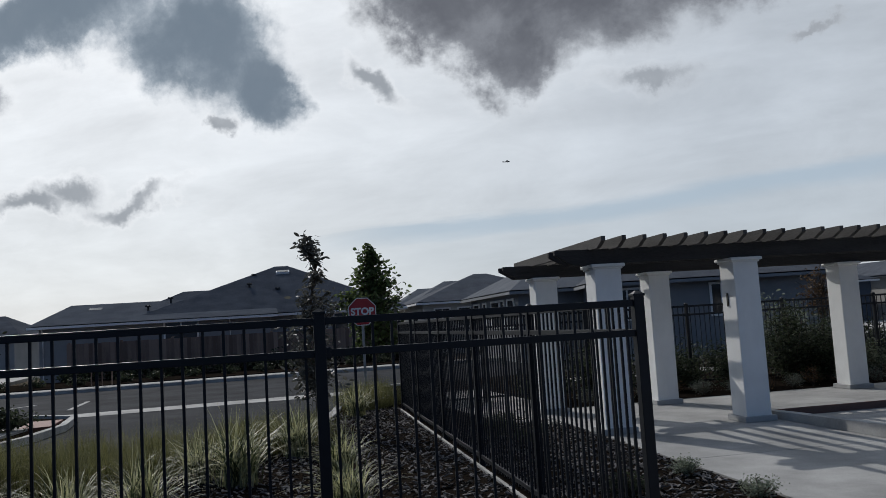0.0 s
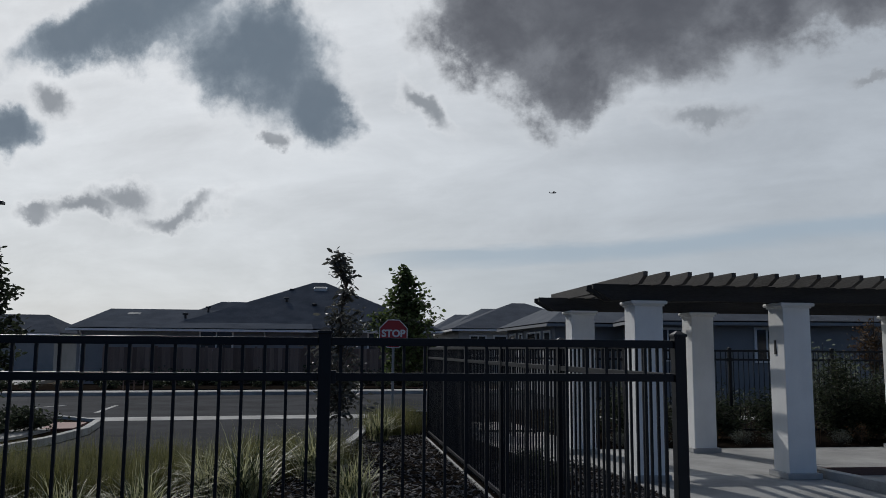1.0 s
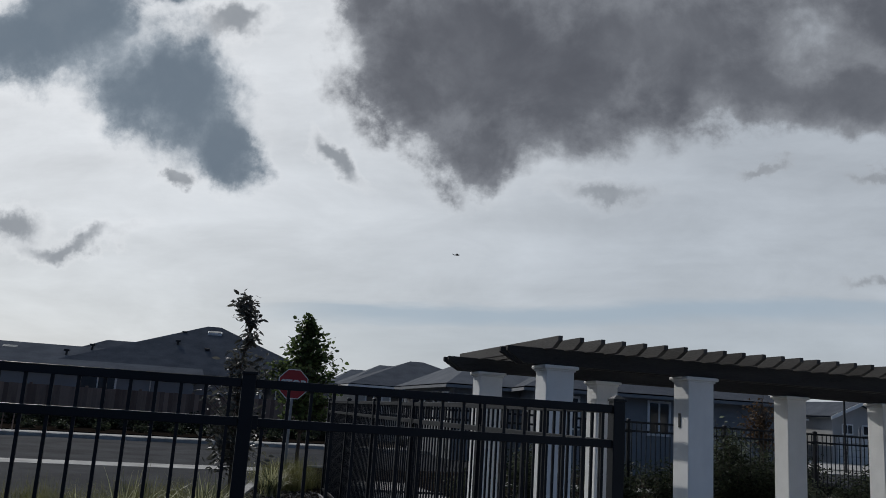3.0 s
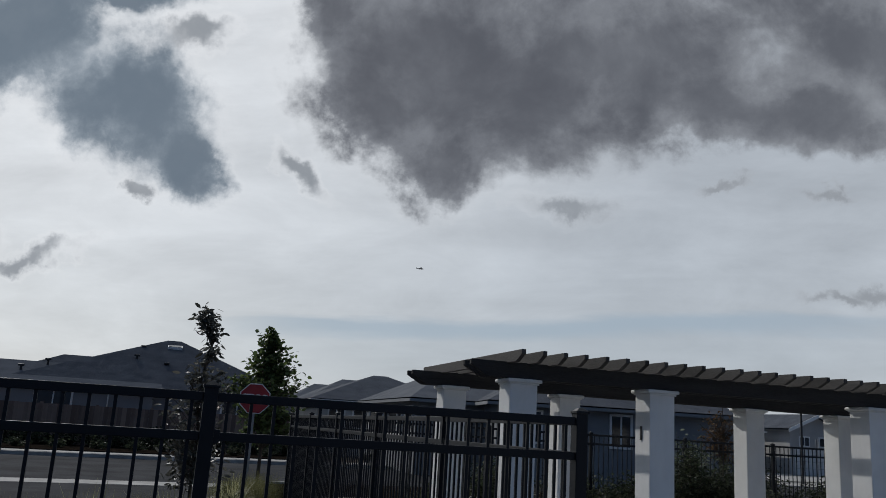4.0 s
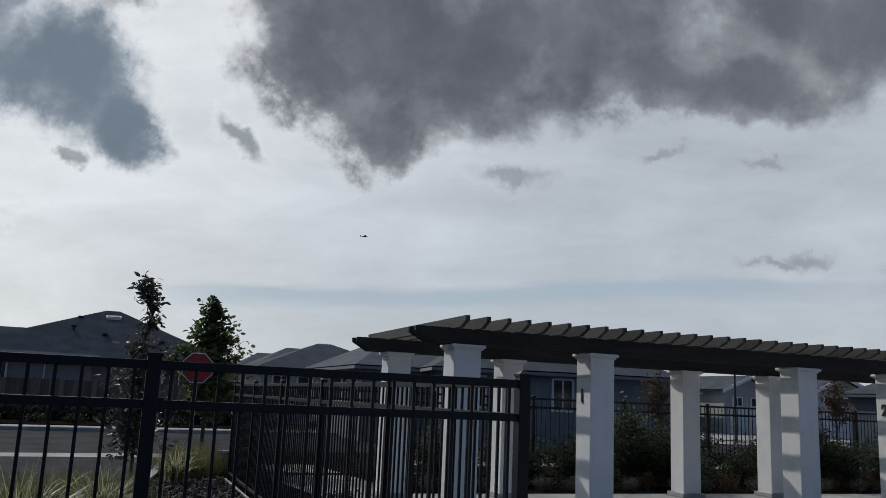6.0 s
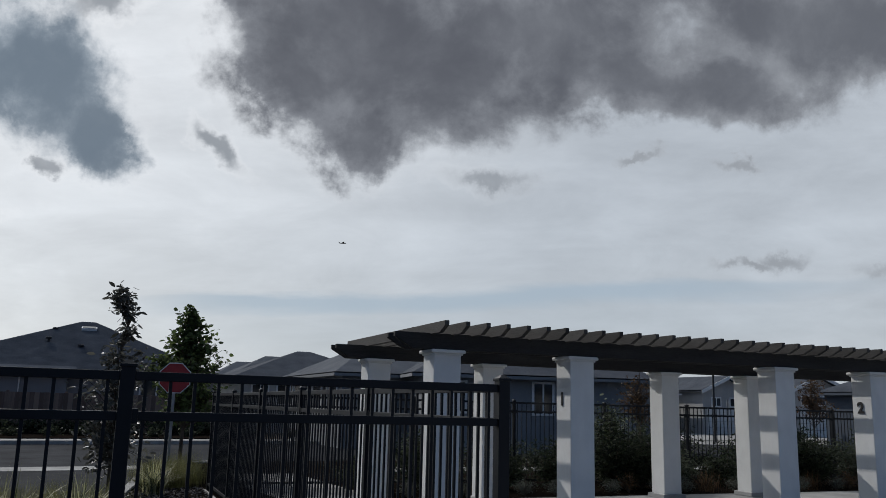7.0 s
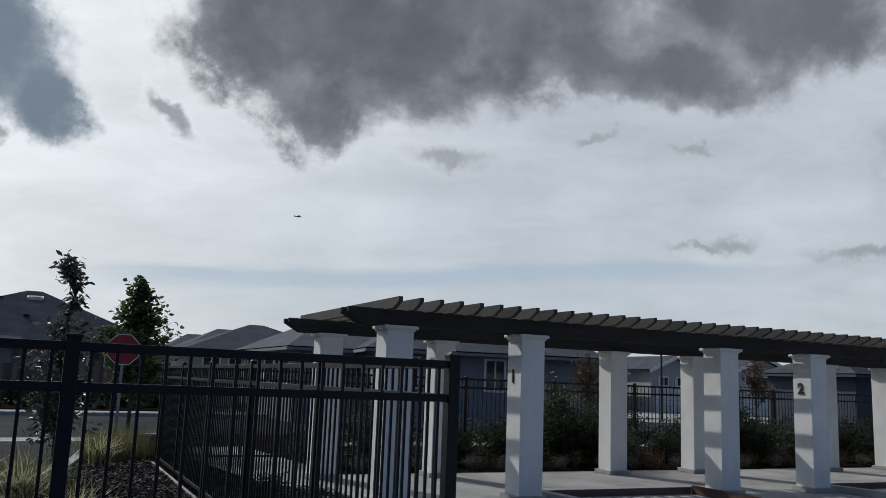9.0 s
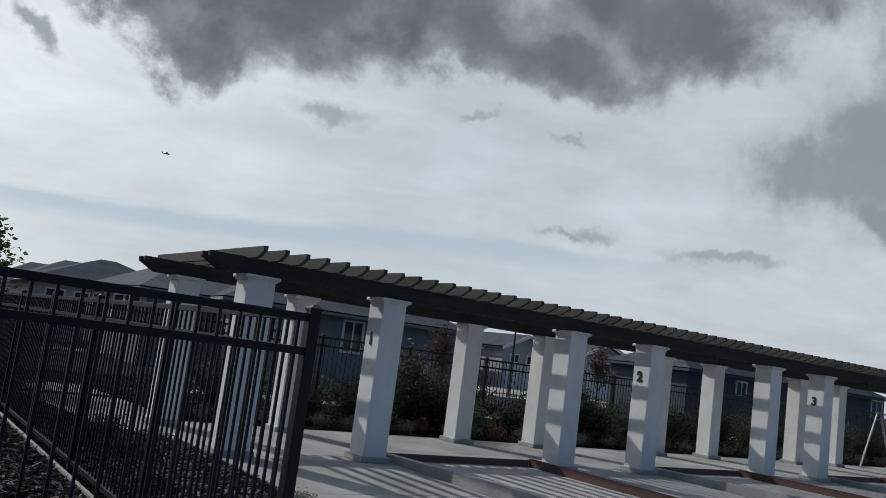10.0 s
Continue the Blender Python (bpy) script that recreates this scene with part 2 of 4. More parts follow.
M["soil"] = material("dry_soil", (0.06, 0.05, 0.04), (0.13, 0.11, 0.085), 0.95, 0.5, 20, 0.5)
M["roof"] = material("shingle_roof", (0.058, 0.064, 0.077), (0.11, 0.12, 0.138), 0.9, 1.2, 16, 0.6, random_tone=0.25, depth=0.03)
M["roof_grey"] = material("grey_shingle_roof", (0.095, 0.10, 0.113), (0.16, 0.17, 0.185), 0.9, 1.2, 16, 0.6, random_tone=0.25, depth=0.03)
for key in ("roof", "roof_grey"):
    nt = M[key].node_tree
    geo = nt.nodes.new("ShaderNodeNewGeometry")
    sep = nt.nodes.new("ShaderNodeSeparateXYZ")
    nt.links.new(geo.outputs["Position"], sep.inputs[0])
    saw = nt.nodes.new("ShaderNodeMath")
    saw.operation = "FRACT"
    mul = nt.nodes.new("ShaderNodeMath")
    mul.operation = "MULTIPLY"
    mul.inputs[1].default_value = 16.0
    nt.links.new(sep.outputs["Z"], mul.inputs[0])
    nt.links.new(mul.outputs[0], saw.inputs[0])
    bp = [n for n in nt.nodes if n.type == "BUMP"][0]
    add = nt.nodes.new("ShaderNodeMath")
    add.operation = "ADD"
    old = bp.inputs["Height"].links[0].from_socket
    nt.links.new(old, add.inputs[0])
    nt.links.new(saw.outputs[0], add.inputs[1])
    nt.links.new(add.outputs[0], bp.inputs["Height"])
M["trim"] = material("white_trim", (0.68, 0.68, 0.67), (0.82, 0.82, 0.8), 0.6, 3, 60, 0.05)
M["wall_grey"] = material("grey_house_stucco", (0.20, 0.21, 0.22), (0.28, 0.29, 0.30), 0.9, 1.0, 30, 0.25)
M["wall_pale"] = material("pale_house_stucco", (0.36, 0.36, 0.35), (0.46, 0.46, 0.44), 0.9, 1.0, 30, 0.25)
M["wall_blue"] = material("blue_grey_siding", (0.045, 0.06, 0.085), (0.075, 0.095, 0.125), 0.8, 1.0, 25, 0.2, stretch=(0.2, 0.2, 4))
M["wall_tan"] = material("tan_house_stucco", (0.34, 0.335, 0.325), (0.46, 0.45, 0.435), 0.9, 1.0, 30, 0.25)
M["wood"] = material("fence_board", (0.15, 0.105, 0.085), (0.29, 0.21, 0.17), 0.85, 2, 30, 0.4, random_tone=0.5, stretch=(3, 3, 0.3))
M["bark"] = material("tree_bark", (0.06, 0.048, 0.038), (0.13, 0.105, 0.085), 0.95, 6, 50, 0.8, stretch=(1, 1, 0.3))
M["leaf_dark"] = material("dark_leaf", (0.016, 0.021, 0.014), (0.062, 0.076, 0.044), 0.6, 6, 60, 0.0, random_tone=0.6, island=True, through_light=0.4)
M["leaf_green"] = material("green_leaf", (0.036, 0.05, 0.019), (0.125, 0.17, 0.06), 0.5, 6, 60, 0.0, random_tone=0.6, island=True, through_light=0.4)
M["leaf_grey"] = material("grey_green_leaf", (0.045, 0.055, 0.04), (0.12, 0.135, 0.095), 0.6, 6, 60, 0.0, random_tone=0.6, island=True, through_light=0.4)
M["leaf_sage"] = material("sage_leaf", (0.085, 0.093, 0.078), (0.22, 0.235, 0.195), 0.8, 6, 60, 0.0, random_tone=0.5, island=True, through_light=0.3)
M["leaf_bronze"] = material("bronze_green_leaf", (0.035, 0.037, 0.032), (0.115, 0.115, 0.10), 0.45, 6, 60, 0.0, random_tone=0.6, island=True, through_light=0.35)
M["leaf_pale"] = material("pale_sage_leaf", (0.10, 0.12, 0.09), (0.26, 0.29, 0.21), 0.7, 6, 60, 0.0, random_tone=0.5, island=True, through_light=0.4)
M["leaf_rust"] = material("rust_leaf", (0.06, 0.038, 0.022), (0.16, 0.10, 0.055), 0.6, 6, 60, 0.0, random_tone=0.6, island=True, through_light=0.4)
M["blade"] = material("striped_blade", (0.035, 0.05, 0.02), (0.50, 0.49, 0.28), 0.5, 8, 80, 0.0, random_tone=0.8, island=True, through_light=0.4)
M["straw"] = material("straw_grass", (0.075, 0.078, 0.028), (0.21, 0.205, 0.08), 0.7, 6, 60, 0.0, random_tone=0.6, island=True, through_light=0.4)
M["sign_red"] = material("sign_red", (0.30, 0.018, 0.022), (0.38, 0.03, 0.034), 0.5, 4, 60, 0.0)
M["sign_white"] = material("sign_white", (0.66, 0.66, 0.66), (0.76, 0.76, 0.76), 0.5, 4, 60, 0.0)
M["steel"] = material("galvanised_steel", (0.30, 0.30, 0.31), (0.42, 0.42, 0.43), 0.45, 5, 80, 0.1, metal=0.8)
M["number"] = material("black_number", (0.008, 0.008, 0.008), (0.014, 0.014, 0.014), 0.5, 5, 80, 0.0)
M["dark_paint"] = material("dark_bronze_paint", (0.012, 0.012, 0.013), (0.025, 0.025, 0.026), 0.5, 5, 80, 0.05)
M["plane"] = material("aircraft_grey", (0.04, 0.04, 0.045), (0.07, 0.07, 0.075), 0.5, 1, 5, 0.0)
M["red_paint"] = material("red_pad", (0.11, 0.035, 0.028), (0.17, 0.06, 0.045), 0.8, 3, 60, 0.1)
for key, amount in (("iron", 0.27), ("asphalt", 0.02), ("mulch", 0.0), ("chip", 0.1), ("roof", 0.0), ("roof_grey", 0.0), ("soil", 0.0), ("wood", 0.05), ("beam", 0.15), ("rafter", 0.15),
                    ("wall_grey", 0.2), ("concrete", 0.25), ("kerb", 0.25), ("court", 0.2), ("bark", 0.1), ("leaf_grey", 0.15), ("leaf_dark", 0.2), ("leaf_sage", 0.1), ("leaf_green", 0.25), ("straw", 0.2), ("leaf_rust", 0.2)):
    M[key].node_tree.nodes["Principled BSDF"].inputs["Specular IOR Level"].default_value = amount
stain(M["concrete"], 0.9, 0.72, 1.12)
stain(M["asphalt"], 0.35, 0.75, 1.2)
stain(M["stucco"], 1.6, 0.93, 1.04, (1, 1, 0.4))
stain(M["kerb"], 1.3, 0.7, 1.1)
stain(M["court"], 0.8, 0.85, 1.1)
glass = material("window_glass", (0.02, 0.022, 0.025), (0.035, 0.038, 0.042), 0.08, 1, 5, 0.0)
M["glass"] = glass


# ---- mesh helpers ----
def box(bm, x0, x1, y0, y1, z0, z1, bevel=0.0):
    """An upright box, its edges worn round by bevel."""
    r = bmesh.ops.create_cube(bm, size=1.0)
    vs = r["verts"]
    for v in vs:
        v.co = Vector(((x0 + x1) / 2 + v.co.x * (x1 - x0), (y0 + y1) / 2 + v.co.y * (y1 - y0), (z0 + z1) / 2 + v.co.z * (z1 - z0)))
    if bevel:
        es = list({e for v in vs for e in v.link_edges})
        bmesh.ops.bevel(bm, geom=es, offset=bevel, segments=2, affect="EDGES", profile=0.6)
    return bm


def prism(bm, pts, z0, z1):
    """A slab over a plan outline."""
    lo = [bm.verts.new((x, y, z0)) for x, y in pts]
    hi = [bm.verts.new((x, y, z1)) for x, y in pts]
    bm.faces.new(hi)
    bm.faces.new(lo[::-1])
    for i in range(len(pts)):
        j = (i + 1) % len(pts)
        bm.faces.new((lo[i], lo[j], hi[j], hi[i]))
    bmesh.ops.recalc_face_normals(bm, faces=bm.faces[:])
    return bm


def tube(bm, pts, radii, sides=8):
    """A tapered round bar along points."""
    rings = []
    for i, p in enumerate(pts):
        p = Vector(p)
        d = (Vector(pts[min(i + 1, len(pts) - 1)]) - Vector(pts[max(i - 1, 0)])).normalized()
        side = d.orthogonal().normalized()
        other = d.cross(side)
        rings.append([bm.verts.new(p + radii[i] * (math.cos(a) * side + math.sin(a) * other))
                      for a in (2 * math.pi * k / sides for k in range(sides))])
    for a, b in zip(rings, rings[1:]):
        base = min(range(sides), key=lambda k: (b[k].co - a[0].co).length)
        for k in range(sides):
            bm.faces.new((a[k], a[(k + 1) % sides], b[(k + 1 + base) % sides], b[(k + base) % sides]))
    bm.faces.new(rings[0][::-1])
    bm.faces.new(rings[-1])
    bmesh.ops.recalc_face_normals(bm, faces=bm.faces[:])
    return bm


def mesh_of(bm, name, mat, smooth=False):
    me = bpy.data.meshes.new(name)
    bm.to_mesh(me)
    bm.free()
    me.materials.append(mat)
    if smooth:
        for p in me.polygons:
            p.use_smooth = True
    return me


def part(name, bm, mat, parent, label="", smooth=False):
    ob = new(name, mesh_of(bm, name, mat, smooth))
    ob.parent = parent
    if label:
        tagged(ob, label)
    return ob


def piece(name, me, parent, m=None):
    ob = new(name, me)
    ob.parent = parent
    if m is not None:
        ob.matrix_basis = m
    return ob


def thing(name, label, category, m=None, group="", kind=""):
    ob = new(name)
    ob.empty_display_size = 0.2
    if m is not None:
        ob.matrix_basis = m
    return tagged(ob, label, category, group, kind)


def solid(name, bm, mat, label, category="", kind="", group=""):
    return tagged(new(name, mesh_of(bm, name, mat)), label, category, group, kind)


def B():
    return bmesh.new()


# ---- ground, roads, beds ----
U = Vector((0.9925, 0.122))
N = Vector((-0.122, 0.9925))


def un(u, n):
    """Plan place from metres along and across the main road."""
    p = u * U + n * N
    return (p.x, p.y)


ROAD_Z = -0.10
bm = B()
s = 1800
prism(bm, [(-s, -s), (s, -s), (s, s), (-s, s)], -0.6, -0.16)
solid("ground", bm, M["soil"], "bare dry earth reaching the horizon", "ground", "structure")

bm = B()
prism(bm, [un(-80, 13.95), un(80, 13.95), un(80, 25.0), un(-80, 25.0)], -0.3, ROAD_Z)
solid("road", bm, M["asphalt"], "grey asphalt road with concrete kerbs", "road", "structure")
bm = B()
prism(bm, [(-30, -13), (-12.9, -2.9), (-9.6, 0.6), (-6.3, 3.3), (-5.9, 5.6), un(-3.4, 13.95), un(-11.2, 13.95), (-12.2, 8.6), (-14, 2.0), (-32, -5.5)], -0.3, ROAD_Z + 0.004)
solid("side_street", bm, M["asphalt"], "grey asphalt side street meeting the road", "road", "structure")
bm = B()
prism(bm, [un(-11.3, 12.75), un(-3.2, 12.75), un(-3.2, 13.95), un(-11.3, 13.95)], -0.3, ROAD_Z + 0.010)
solid("gutter", bm, M["concrete"], "pale concrete gutter strip across the side street", "gutter", "structure")
bm = B()
prism(bm, [un(-80, 25.0), un(80, 25.0), un(80, 25.18), un(-80, 25.18)], -0.3, 0.03)
solid("kerb_far", bm, M["kerb"], "pale concrete kerb along the far side of the road", "kerb", "structure")
bm = B()
prism(bm, [un(-80, 25.184), un(80, 25.184), un(80, 25.62), un(-80, 25.62)], -0.3, 0.01)
solid("verge_far", bm, M["mulch"], "narrow mulched strip behind the far kerb", "planting bed", "structure")
bm = B()
prism(bm, [un(-80, 25.624), un(80, 25.624), un(80, 26.9), un(-80, 26.9)], -0.3, 0.02)
solid("pavement_far", bm, M["concrete"], "concrete footpath along the road", "pavement", "structure")
bm = B()
prism(bm, [un(-17, 26.904), un(3, 26.904), un(3, 33), un(-17, 33)], -0.3, 0.06)
solid("bed_far", bm, M["mulch"], "dark mulched bed before the timber fence", "planting bed", "structure")
bm = B()
prism(bm, [un(-40, 26.904), un(-17.004, 26.904), un(-17.004, 60), un(-40, 60)], -0.3, 0.018)
solid("driveway_far", bm, M["concrete"], "pale concrete drive beside the house", "driveway", "structure")
# corner kerb on the far side of the side street, with a ramp
KL = [(-31, -5.9), (-18.1, -0.8), (-13.2, 2.3), (-12.2, 4.2), (-11.75, 6.0), (-11.6, 8.0), (-11.9, 10.2), (-13.2, 11.4), un(-40, 13.9)]
bm = B()
prism(bm, KL + [un(-60, 13.9), (-50, -12)], -0.3, -0.02)
solid("verge_left", bm, M["mulch"], "mulched verge behind a curved kerb", "planting bed", "structure")


def strip(bm, pts, w, z0, z1):
    """A bar of width w along a plan line."""
    n = len(pts)
    L, R = [], []
    for i, p in enumerate(pts):
        a, b = Vector(pts[max(i - 1, 0)]), Vector(pts[min(i + 1, n - 1)])
        d = (b - a).normalized()
        q = Vector((-d.y, d.x)) * w / 2
        L.append(Vector(p) + q)
        R.append(Vector(p) - q)
    rows = [[bm.verts.new((v.x, v.y, z)) for v in side] for side, z in ((L, z0), (L, z1), (R, z1), (R, z0))]
    for i in range(n - 1):
        for k in range(4):
            a, b = rows[k], rows[(k + 1) % 4]
            bm.faces.new((a[i], a[i + 1], b[i + 1], b[i]))
    for i in (0, n - 1):
        bm.faces.new([r[i] for r in rows])
    bmesh.ops.recalc_face_normals(bm, faces=bm.faces[:])
    return bm


solid("kerb_left", strip(B(), KL[:8], 0.16, -0.3, 0.05), M["kerb"], "curved pale concrete kerb at the street corner", "kerb", "structure")
solid("footpath_left", strip(B(), [(x - 1.0, y + 0.45) for x, y in KL[:6]], 0.7, -0.3, 0.03), M["concrete"], "concrete footpath behind the kerb", "pavement", "structure")
bm = B()
prism(bm, [(-12.5, 7.9), (-11.85, 8.0), (-12.0, 9.6), (-12.7, 9.6)], -0.3, 0.034)
solid("tactile_pad", bm, M["red_paint"], "red tactile pad on the kerb ramp", "paving", "structure")
KR = [(-12.6, -2.0), (-9.6, 0.7), (-7.3, 2.3), (-6.4, 3.6), (-6.0, 5.0), (-5.75, 6.6), (-5.5, 8.6), (-5.2, 11.2), (-4.2, 12.9), un(-1.0, 13.9)]
solid("kerb_bed", strip(B(), KR, 0.16, -0.3, 0.04), M["kerb"], "curved concrete kerb round the planted bed", "kerb", "structure")
bm = B()
prism(bm, [(-4.34, -7.1), (-15.0, -7.1), (-15.0, -4.4)] + KR + [un(40, 13.9), (40, 6.5), (-4.34, 6.5)], -0.3, -0.01)
solid("bed_fence", bm, M["mulch"], "dark bark mulch bed along the fence", "planting bed", "structure")
# out-of-view ground, made dark so little light bounces onto the fence
bm = B()
prism(bm, [(-40, -40), (-4, -40), (-4, -7.104), (-40, -7.104)], -0.3, -0.012)
solid("pavement_near", bm, M["asphalt"], "unseen ground on the near side of the fence, darkened to cut bounced light", "pavement", "structure")
bm = B()
prism(bm, [(-4.336, -7.1), (-2.26, -7.1), (-2.26, 3.72), (40, 3.72), (40, 6.5), (-4.336, 6.5)], -0.3, -0.014)
solid("bed_inner", bm, M["mulch"], "dark bark mulch bed inside the fence", "planting bed", "structure")
bm = B()
prism(bm, [(-3.996, -40), (60, -40), (60, 3.716), (-2.256, 3.716), (-2.256, -7.104), (-3.996, -7.104)], -0.3, -0.03)
solid("pavement_base", bm, M["kerb"], "base under the concrete terrace", "pavement", "structure")
bm = B()
prism(bm, [(-3.1, 2.6), (-2.28, 1.4), (-2.28, 3.70), (-1.5, 3.725), (-1.9, 9.5), (-3.9, 9.5), (-3.4, 5.0)], -0.3, -0.002)
solid("footpath_gate", bm, M["concrete"], "concrete path leading from the terrace", "pavement", "structure")

bm = B()
prism(bm, [(0.5, 9.9), (60, 9.9), (60, 11.2), (0.5, 11.2)], -0.3, 0.0)
solid("footpath_back", bm, M["concrete"], "pale concrete footpath beyond the fence", "pavement", "structure")
bm = B()
prism(bm, [(15.5, 14.5), (80, 17.5), (80, 25.0), (15.5, 25.0)], -0.3, -0.004)
solid("street_back", bm, M["asphalt"], "asphalt street beyond the fence", "road", "structure")
bm = B()
prism(bm, [(15.5, 25.004), (80, 25.004), (80, 27.2), (15.5, 27.2)], -0.3, 0.03)
solid("pavement_back", bm, M["concrete"], "pale footpath before the houses", "pavement", "structure")
bm = B()
prism(bm, [(19, 27.204), (80, 27.204), (80, 46), (19, 46)], -0.3, 0.02)
solid("driveway_back", bm, M["concrete"], "pale concrete drives before the gabled houses", "driveway", "structure")

for pts in ([(-13.06, 14.3), (-13.3, 17.6)], [(-15.6, 16.2), (-14.9, 17.6)]):
    solid("road_marking", strip(B(), pts, 0.13, ROAD_Z - 0.02, ROAD_Z + 0.008), M["kerb"], "worn white line painted on the asphalt", "road marking", "structure")

# thin pale line along the foot of the side fence
bm = B()
box(bm, -4.455, -4.415, -6.4, 6.0, -0.2, 0.02, 0.006)
solid("edging", bm, M["kerb"], "narrow pale strip under the iron fence", "edging", "structure")

# ---- the black iron fence ----
PICKET = 0.1155
EDGE = 0.086     # from a post to its first picket


def fence_run(name, label, start, end, panel, posts_first=True, posts_last=True):
    a, b = Vector(start), Vector(end)
    run = (b - a).length
    ang = math.degrees(math.atan2(b.y - a.y, b.x - a.x))
    f = thing(name, label, "fence", pose(a.x, a.y, 0, 0, 0, ang), "iron fence runs")
    n = max(1, round(run / panel))
    w = run / n
    bmp = box(B(), -0.034, 0.034, -0.034, 0.034, -0.25, 1.84, 0.004)
    post_me = mesh_of(bmp, "post", M["iron"])
    cap = B()
    box(cap, -0.040, 0.040, -0.040, 0.040, 1.832, 1.848, 0.003)
    r = bmesh.ops.create_cone(cap, cap_ends=True, segments=4, radius1=0.050, radius2=0.014, depth=0.02, matrix=Matrix.Translation((0, 0, 1.857)) @ Matrix.Rotation(radians(45), 4, "Z"))
    cap_me = mesh_of(cap, "post_cap", M["iron"])
    rail_me = {}
    for key, z0, z1 in (("rail", 1.768, 1.812), ("rail", 1.578, 1.622), ("rail", 0.085, 0.129)):
        rb = B()
        box(rb, 0.034, w - 0.034, -0.020, 0.020, z0, z1, 0.003)
        rail_me[z0] = mesh_of(rb, key, M["iron"])
    pk = mesh_of(box(B(), -0.008, 0.008, -0.008, 0.008, 0.05, 1.77), "picket", M["iron"])
    br = B()
    box(br, 0.03, 0.062, -0.026, 0.026, 1.565, 1.635, 0.004)
    br_me = mesh_of(br, "bracket", M["iron"])
    for i in range(n + 1):
        if (i == 0 and not posts_first) or (i == n and not posts_last):
            continue
        p = piece("post", post_me, f, pose(i * w, 0, 0))
        piece("post_cap", cap_me, p)
        if i < n:
            piece("bracket", br_me, p)
        if i > 0:
            piece("bracket", br_me, p, pose(0, 0, 0, 0, 0, 180))
    for i in range(n):
        for me in rail_me.values():
            piece("rail", me, f, pose(i * w, 0, 0))
        k = max(1, round((w - 2 * EDGE) / PICKET))
        for j in range(k + 1):
            piece("picket", pk, f, pose(i * w + EDGE + j * (w - 2 * EDGE) / k, 0, 0))
    return f


FENCE = "black powder-coated iron picket fence with a double top rail"
PB = Vector((-4.387, -6.483))
PA = Vector((-6.402, -6.483))
CORNER = Vector((-4.36, 6.05))
fence_run("iron_fence", FENCE, PA, PB, 2.04, True, False)
fence_run("iron_fence", FENCE, PA - Vector((2.39 * 4, 0)), PA, 2.39, True, False)
fence_run("iron_fence", "black iron picket fence running back beside a mulch bed", PB, CORNER, 2.39)
fence_run("iron_fence", "black iron picket fence behind shrubs and grasses", CORNER, (-2.58, 6.05), 1.8, False, False)
fence_run("iron_fence", "black iron picket fence behind shrubs and grasses", (-2.58, 6.05), (38.05, 6.05), 2.39)

# ---- pergola ----
COLS = [-2.2, 0.0, 3.97, 6.15, 10.16, 12.33, 16.38, 18.55, 22.6, 24.8]
CW = 0.41
ROW_B = 3.04
pergola = thing("pergola", "long dark timber pergola on white stucco columns", "pergola")
shaft_me = mesh_of(box(B(), 0, CW, 0, CW, 0.0, 2.405, 0.012), "column", M["stucco"])
cb = B()
box(cb, -0.02, CW + 0.02, -0.02, CW + 0.02, 2.385, 2.412, 0.008)
box(cb, -0.055, CW + 0.055, -0.055, CW + 0.055, 2.41, 2.462, 0.022)
cap_me = mesh_of(cb, "cap", M["cap"])
pb = B()
box(pb, -0.055, CW + 0.055, -0.055, CW + 0.055, 0.0, 0.085, 0.012)
plinth_me = mesh_of(pb, "plinth", M["plinth"])


def text_mesh(txt, size, depth, mat):
    cu = bpy.data.curves.new("writing", "FONT")
    cu.body, cu.size, cu.extrude = txt, size, depth
    cu.offset = size * 0.04
    cu.align_x, cu.align_y = "CENTER", "CENTER"
    tmp = bpy.data.objects.new("writing", cu)
    scene.collection.objects.link(tmp)
    me = bpy.data.meshes.new_from_object(tmp.evaluated_get(bpy.context.evaluated_depsgraph_get()))
    bpy.data.objects.remove(tmp)
    me.materials.clear()
    me.materials.append(mat)
    return me


for row in (0.0, ROW_B):
    for i, x in enumerate(COLS):
        c = piece("column", shaft_me, pergola, pose(x, row, 0))
        piece("cap", cap_me, c)
        piece("plinth", plinth_me, c)
        if row == 0.0 and i in (1, 3, 5):
            no = piece("number", text_mesh("123"[i // 2], 0.265, 0.006, M["number"]), c, pose(-0.006, 0.235, 1.82, 90, 0, -90))
            tagged(no, "black numeral fixed to the column")

X0, X1 = -2.78, 25.8


def slant_bar(bm, length, w, h, cut, axis, lip=0.6):
    """A timber with both ends cut back below, along x or y, from 0."""
    prof = [(cut, 0), (length - cut, 0), (length, h * lip), (length, h), (0, h), (0, h * lip)]
    faces = []
    for s in (-w / 2, w / 2):
        faces.append([bm.verts.new((a, s, z) if axis == "x" else (s, a, z)) for a, z in prof])
    bm.faces.new(faces[0])
    bm.faces.new(faces[1][::-1])
    for i in range(6):
        j = (i + 1) % 6
        bm.faces.new((faces[0][j], faces[0][i], faces[1][i], faces[1][j]))
    bmesh.ops.recalc_face_normals(bm, faces=bm.faces[:])
    bmesh.ops.bevel(bm, geom=bm.edges[:], offset=0.005, segments=1, affect="EDGES")
    return bm


